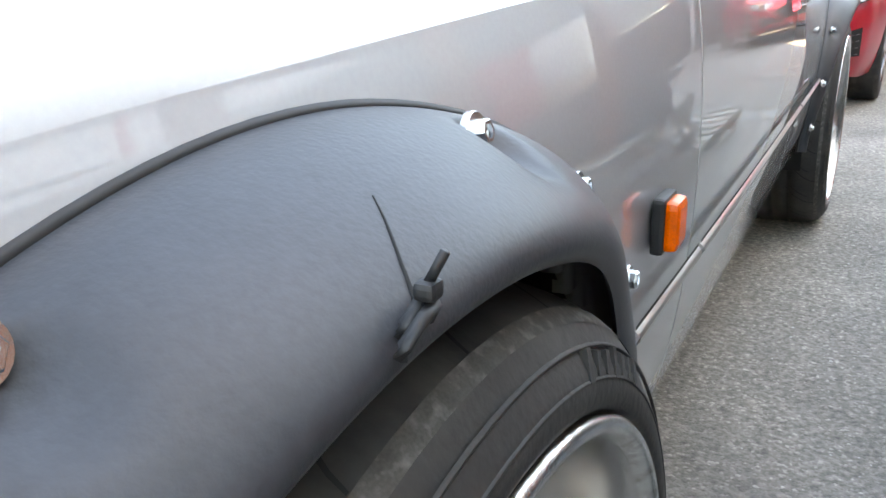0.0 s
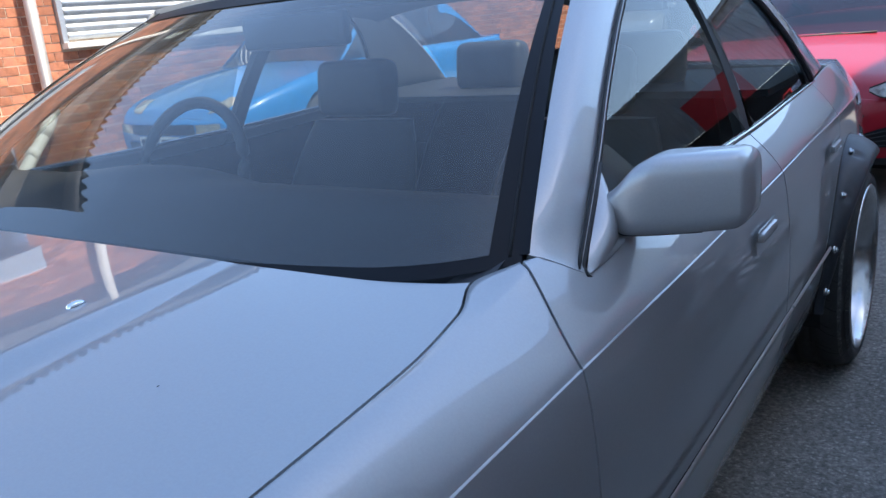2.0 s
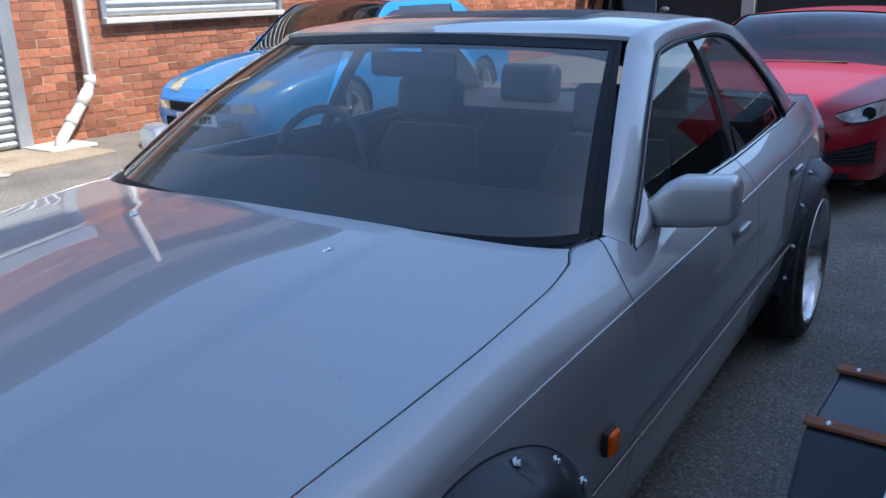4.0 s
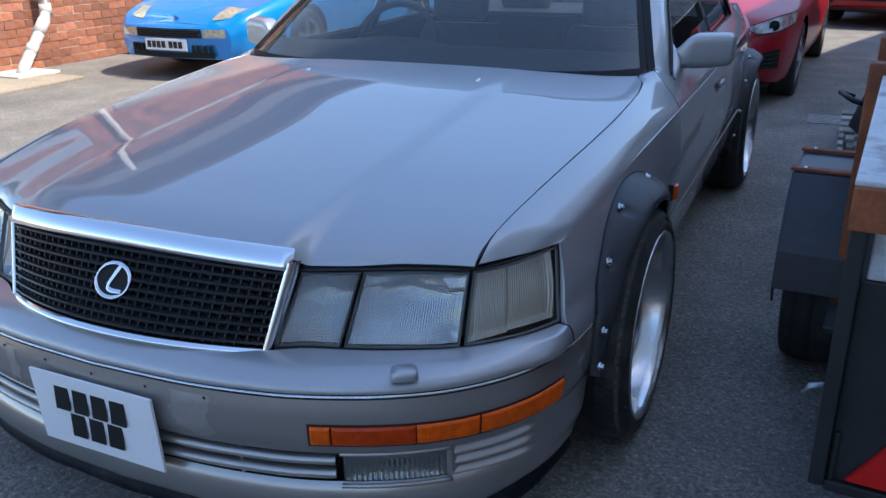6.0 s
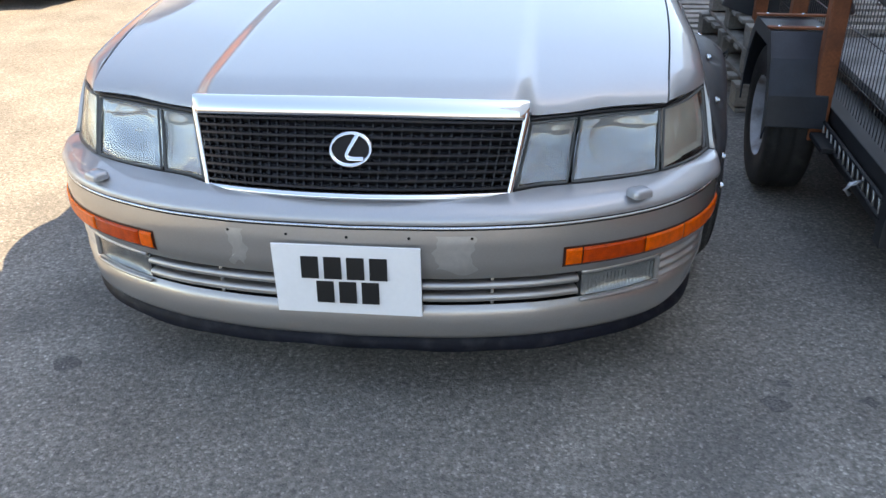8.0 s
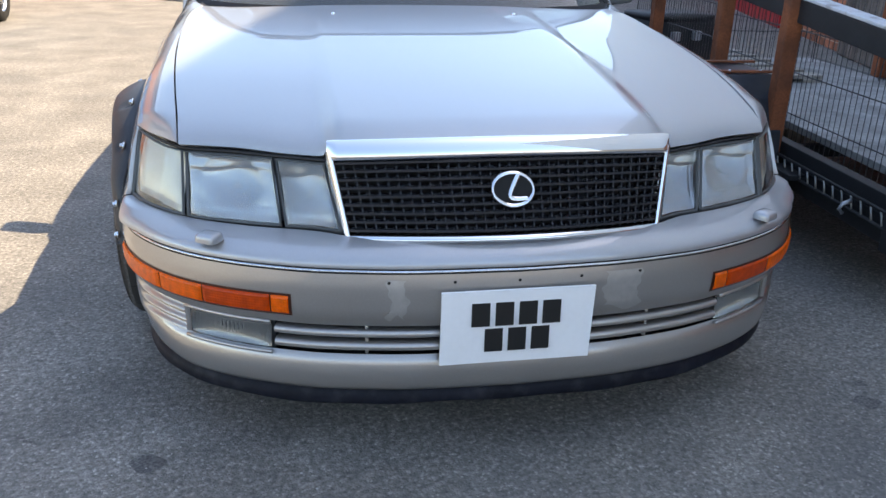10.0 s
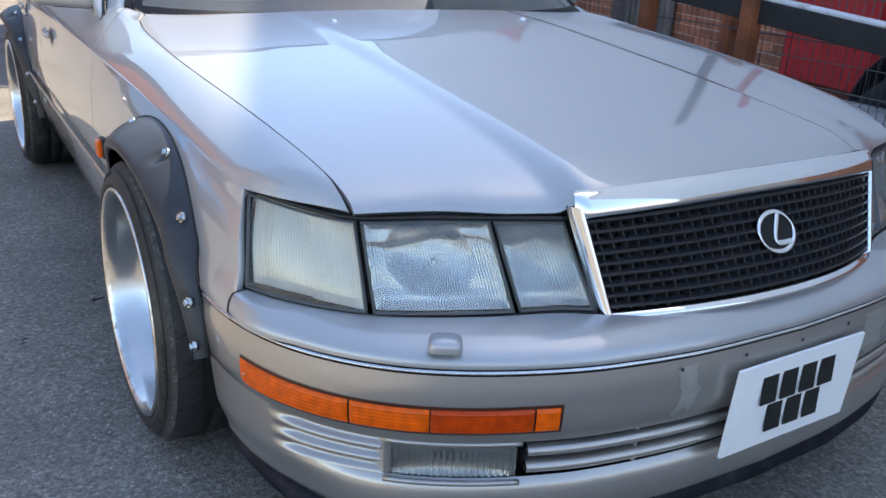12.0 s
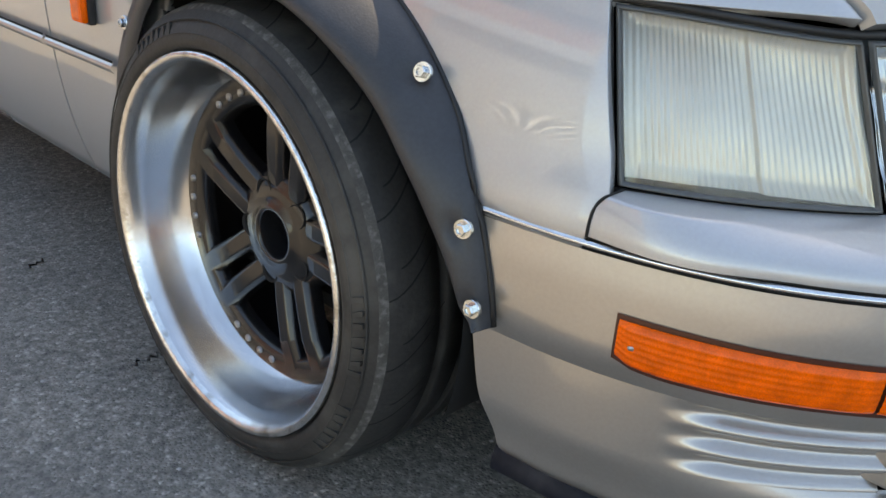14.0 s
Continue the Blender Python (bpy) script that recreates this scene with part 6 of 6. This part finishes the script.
# ---------------------------------------------------------------- trailer
RUST = material("brown primer steel", (0.24, 0.075, 0.03), 0.65, 0.1, vary=0.25, scale=10, stain=(0.10, 0.035, 0.02), stain_amount=0.6, stain_scale=9)
WPAINT = material("chipped white paint", (0.52, 0.54, 0.57), 0.5, vary=0.12, scale=14, stain=(0.16, 0.10, 0.08), stain_amount=0.8, stain_scale=11)
BPANEL = material("black sheet", (0.016, 0.017, 0.019), 0.55, vary=0.2, scale=10)
MUD = material("black plastic mudguard", (0.022, 0.026, 0.034), 0.38, vary=0.15, scale=14)
WIRE = material("dark wire", (0.09, 0.09, 0.095), 0.4, 0.7, vary=0.1)
WIRE_PALE = material("bright wire", (0.45, 0.45, 0.43), 0.4, 0.8, vary=0.1)
REDR = material("red reflector", (0.55, 0.012, 0.01), 0.3, vary=0.1, scale=60)
tr = thing("trailer", "open flat trailer with rusty posts and wire cages", "trailer", (1.40, 0.87, 0), turn=(0, 0, -4))
# own frame: x to the far side, y towards its drawbar
L, W = 2.6, 1.35
for x in (0.04, W):
    box("side_rail", (0.05, L + 0.34, 0.05), (x, L / 2 - 0.17, 0.365), BPANEL, tr)
bedm = material("grey trailer floor", (0.25, 0.25, 0.245), 0.8, vary=0.3, scale=5, stain=(0.11, 0.105, 0.10), stain_amount=0.5, stain_scale=6)
box("floor_bed", (W - 0.24, L + 0.31, 0.03), (W / 2 + 0.10, L / 2 - 0.165, 0.375), bedm, tr)
box("side_tray", (0.20, L + 0.31, 0.02), (0.12, L / 2 - 0.165, 0.31), BPANEL, tr)
box("top_rail", (0.07, 2.2, 0.085), (0.02, 0.72, 0.913), BPANEL, tr, "black top rail with a white painted top", turn=(4.8, 0, 0))
box("rail_cap", (0.072, 2.2, 0.012), (0.02, 0.716, 0.961), WPAINT, tr, turn=(4.8, 0, 0))
box("rail_end", (0.071, 0.012, 0.085), (0.02, -0.381, 0.822), RUST, tr, "rusty rail end", turn=(4.8, 0, 0))
for y in (0.44, 1.02, 1.85):
    box("post", (0.060, 0.060, 0.70), (-0.02, y, 0.62), RUST, tr, bevel=0.006)
for y in (0.6, 1.9):
    box("post", (0.07, 0.07, 0.9), (W + 0.02, y, 0.78), RUST, tr, bevel=0.006)
box("far_rail", (0.06, L, 0.10), (W + 0.02, L / 2, 1.18), RUST, tr)
# tail board with lamps
TAIL = -0.335
tb = box("tail_board", (W, 0.03, 0.45), (W / 2 + 0.02, TAIL, 0.45), BPANEL, tr, bevel=0.004)
box("tail_edge", (0.03, 0.06, 0.62), (0.005, TAIL - 0.01, 0.53), BPANEL, tr)
box("tail_foot", (W, 0.05, 0.025), (W / 2 + 0.02, TAIL - 0.01, 0.222), BPANEL, tr)
for x in (0.14, W - 0.14):
    mesh("reflector_triangle", [(x - 0.085, TAIL - 0.02, 0.238), (x + 0.085, TAIL - 0.02, 0.238), (x, TAIL - 0.02, 0.373), (x - 0.08, TAIL - 0.03, 0.242), (x + 0.08, TAIL - 0.03, 0.242), (x, TAIL - 0.03, 0.369)], [(0, 1, 2), (3, 4, 5), (0, 1, 4, 3), (1, 2, 5, 4), (2, 0, 3, 5)], REDR, tb, "red triangular reflector", flat=True)
box("lamp_panel", (W, 0.02, 0.155), (W / 2 + 0.03, TAIL, 0.753), WPAINT, tr, "chipped white lamp panel")
for x in (0.17, W - 0.17):
    lb = box("tail_lamp", (0.17, 0.05, 0.13), (x, TAIL - 0.03, 0.735), BLACK, tr, bevel=0.01)
    box("amber_lens", (0.15, 0.03, 0.055), (x, TAIL - 0.055, 0.763), AMBER, lb, bevel=0.01)
    box("red_lens", (0.15, 0.03, 0.055), (x, TAIL - 0.055, 0.706), AMBER, lb, bevel=0.01)
# wheel and mudguard on each side
for sx in (0, 1):
    x0 = -0.105 if sx == 0 else W + 0.105
    mm = Matrix.Translation((x0 - 0.07 * (1 if sx == 0 else -1), 0.69, 0.275)) @ Matrix.Diagonal((-1 if sx == 0 else 1, 1, 1, 1))
    ty = lathe("tyre", [(0.15, -0.16), (0.25, -0.165), (0.273, -0.15), (0.276, -0.10), (0.270, -0.095), (0.270, -0.085), (0.276, -0.08), (0.276, -0.05), (0.270, -0.045), (0.270, -0.035), (0.275, -0.03), (0.268, -0.005), (0.25, 0.004), (0.16, 0.0), (0.15, -0.01)], TYRE, mm, tr, n=56)
    lathe("rim", [(0.155, -0.002), (0.148, -0.012), (0.14, -0.06), (0.05, -0.05), (0.045, -0.03), (0, -0.03)], WPAINT, mm, ty, n=36)
    # faceted mudguard
    prof = [(0.69 + d, z) for d, z in ((-0.300, 0.320), (-0.283, 0.430), (-0.228, 0.550), (-0.150, 0.630), (0.150, 0.630), (0.228, 0.550), (0.283, 0.430), (0.300, 0.320))]

    def guard(u, v):
        i = min(int(v * 7), 6)
        f = v * 7 - i
        y, z = prof[i][0] + (prof[i + 1][0] - prof[i][0]) * f, prof[i][1] + (prof[i + 1][1] - prof[i][1]) * f
        return x0 + (u - 0.5) * 0.205, y, z
    mg = patch("mudguard", guard, 1, 14, MUD, tr, "faceted black plastic mudguard", solid=0.008, flat=True, bevel=0.004)
    xo = x0 + (-0.1025 if sx == 0 else 0.1025)
    mesh("guard_skirt", [(xo, y, z) for y, z in prof] + [(xo, y * 0.9 + 0.074, z - 0.055) for y, z in prof], [(i, i + 1, i + 9, i + 8) for i in range(7)], MUD, mg, solid=0.006, flat=True)
    for y in (0.565, 0.815):
        st = box("guard_strap", (0.26, 0.03, 0.008), (x0 + (0.02 if sx == 0 else -0.02), y, 0.638), RUST, mg, "rusty steel strap", bevel=0.002)
        for dx in (-0.07, 0.06):
            lathe("rivet", [(0.007, 0.0), (0.006, 0.003), (0, 0.004)], STEEL, Matrix.Translation((x0 + dx, y, 0.642)) @ Matrix.Rotation(radians(-90), 4, "Y"), st, n=10)
box("axle", (W, 0.05, 0.05), (W / 2, 0.69, 0.28), BPANEL, tr)
box("step_plate", (0.14, 0.18, 0.02), (0.02, 0.30, 0.30), BPANEL, tr)
# lower side ladder frame and hook
for z in (0.292, 0.345):
    tube("ladder_bar", [(-0.005, TAIL, z), (-0.005, 0.42, z)], 0.006, BPANEL, tr, sides=8)
for k in range(13):
    tube("ladder_rung", [(-0.005, TAIL + 0.03 + 0.057 * k, 0.292), (-0.005, TAIL + 0.05 + 0.057 * k, 0.345)], 0.004, WIRE_PALE, tr, sides=6)
box("side_sheet", (0.012, 0.80, 0.12), (0.03, 0.04, 0.285), BPANEL, tr)
tube("rope_hook", [(-0.010, -0.13, 0.325), (-0.045, -0.14, 0.318), (-0.055, -0.14, 0.300), (-0.04, -0.14, 0.285)], 0.007, GALV, tr, sides=8)


def wire_panel(name, m, wide, high, nx, nz, mat, label):
    """A wire cage panel, one thing: frame, upright and cross wires as one mesh each."""
    ob = thing(name, label, "wire panel", group="wire cage panels")
    ob.matrix_world = m

    def wires(nm, lines, r):
        vs, fs = [], []
        for a, b in lines:
            a, b = Vector(a), Vector(b)
            d = (b - a).normalized()
            e = d.cross(Vector((0, 1, 0))).normalized()
            n = len(vs)
            for p in (a, b):
                vs += [tuple(p + r * (e * math.cos(k * math.tau / 4) + Vector((0, 1, 0)) * math.sin(k * math.tau / 4))) for k in range(4)]
            fs += [(n + k, n + (k + 1) % 4, n + 4 + (k + 1) % 4, n + 4 + k) for k in range(4)]
        return tagged(mesh(nm, vs, fs, mat, ob), kind="stuff") if nm != "panel_frame" else mesh(nm, vs, fs, mat, ob)
    wires("upright_wire", [((wide * i / nx, 0, 0), (wide * i / nx, 0, high)) for i in range(nx + 1)], 0.0017)
    wires("cross_wire", [((0, 0, high * i / nz), (wide, 0, high * i / nz)) for i in range(nz + 1)], 0.0028)
    wires("panel_frame", [((0, 0, 0), (wide, 0, 0)), ((0, 0, high), (wide, 0, high)), ((0, 0, 0), (0, 0, high)), ((wide, 0, 0), (wide, 0, high))], 0.004)
    return ob


TM = pose(1.40, 0.87, 0, 0, 0, -4)
wire_panel("cage_panel", TM @ pose(0.066, -0.30, 0.325, 0, 0, 90), 1.55, 0.64, 46, 4, WIRE, "dark wire cage panel standing in the trailer")
wire_panel("cage_panel", TM @ pose(0.075, 1.30, 0.365, 0, 0, 90), 1.15, 0.62, 34, 4, WIRE, "dark wire cage panel standing in the trailer")
wire_panel("cage_panel", TM @ pose(W - 0.08, 0.15, 0.365, 4, 0, 90), 1.6, 0.80, 40, 4, WIRE, "tall wire cage panel leaning at the trailer side")
wire_panel("cage_panel", TM @ pose(0.14, 2.40, 0.365, 0, 0, 0), 1.1, 0.85, 30, 4, WIRE, "wire cage panel across the trailer front")
wire_panel("cage_panel", TM @ pose(0.10, -0.27, 0.365, 0, 0, 6), 1.05, 0.50, 26, 3, WIRE_PALE, "bright wire panel at the trailer tail")
# pallets
WOOD = material("weathered pallet wood", (0.30, 0.275, 0.24), 0.85, vary=0.25, scale=7, bump=0.5, bump_scale=50, random_piece=0.25, stain=(0.14, 0.12, 0.10), stain_amount=0.5, stain_scale=8)


def pallet(place, turn_z, label):
    p = thing("pallet", label, "pallet", place, "wooden pallets", turn=(0, 0, turn_z))
    for k in range(7):
        box("deck_board", (1.0, 0.10, 0.02), (0.5, 0.06 + 0.18 * k, 0.132), WOOD, p, bevel=0.003)
    for k in range(3):
        for j in range(3):
            box("block", (0.11, 0.13, 0.09), (0.06 + 0.44 * k, 0.07 + 0.53 * j, 0.075), WOOD, p, bevel=0.003)
        box("bottom_board", (0.10, 1.20, 0.02), (0.06 + 0.44 * k, 0.60, 0.011), WOOD, p, bevel=0.003)
    return p


pallet((1.40, 2.52, 0), 0, "weathered wooden pallet lying on the asphalt")
pallet((1.44, 2.55, 0.144), 2, "weathered wooden pallet stacked on another")
pallet((1.42, 2.50, 0.288), -1, "weathered wooden pallet on top of a stack")
pallet((1.38, 3.78, 0), -1, "weathered wooden pallet lying on the asphalt")
bb_ = thing("tool_case", "black plastic case lying on the pallets", "case", (1.72, 3.02, 0.434), turn=(0, 0, 15))
patch("shell", lambda u, v: (0.30 * math.copysign(abs(math.cos(u * math.tau)) ** 0.5, math.cos(u * math.tau)) * (1 - 0.25 * v), 0.26 * math.copysign(abs(math.sin(u * math.tau)) ** 0.5, math.sin(u * math.tau)) * (1 - 0.2 * v), 0.24 * v), 28, 6, BPANEL, bb_, closed=True)
mesh("lid", [(0.225 * math.copysign(abs(math.cos(a)) ** 0.5, math.cos(a)), 0.208 * math.copysign(abs(math.sin(a)) ** 0.5, math.sin(a)), 0.24 + z) for z in (0, 0.03) for a in np.linspace(0, math.tau, 28, endpoint=False)], [tuple(range(28)), tuple(range(28, 56))] + [(i, (i + 1) % 28, 28 + (i + 1) % 28, 28 + i) for i in range(28)], BPANEL, bb_)
tube("grip", [(-0.30, -0.1, 0.14), (-0.36, -0.1, 0.16), (-0.36, 0.1, 0.16), (-0.30, 0.1, 0.14)], 0.012, BPANEL, bb_, sides=8)
for k in range(3):
    box("latch", (0.05, 0.03, 0.05), (-0.15 + 0.15 * k, -0.25, 0.17), GALV, bb_)

# ---------------------------------------------------------------- brickwork, last
HOLES = [(1.4, 4.56, 0, 3.0), (5.52, 8.18, 1.12, 2.6)]
wall_bricks(west, 1.6, 27.0, 3.95, lambda y, z: Matrix.Translation((WX, y, z)), lambda y, z: 4.4 < y < 9.2 and z < 1.35, HOLES, "brickwork_west")
EM = east.matrix_world.copy()
wall_bricks(east, -1.8, 14.0, 1.40, lambda y, z: EM @ Matrix.Translation((0.009, y, z)), lambda y, z: False, [], "brickwork_east")


# the yard lies a little lower than the level from which the car was built up
YARD = 0.025
for ob in list(scene.objects):
    if ob.parent is None and ob.type not in {"CAMERA", "LIGHT"} and ob != car:
        ob.location.z -= YARD
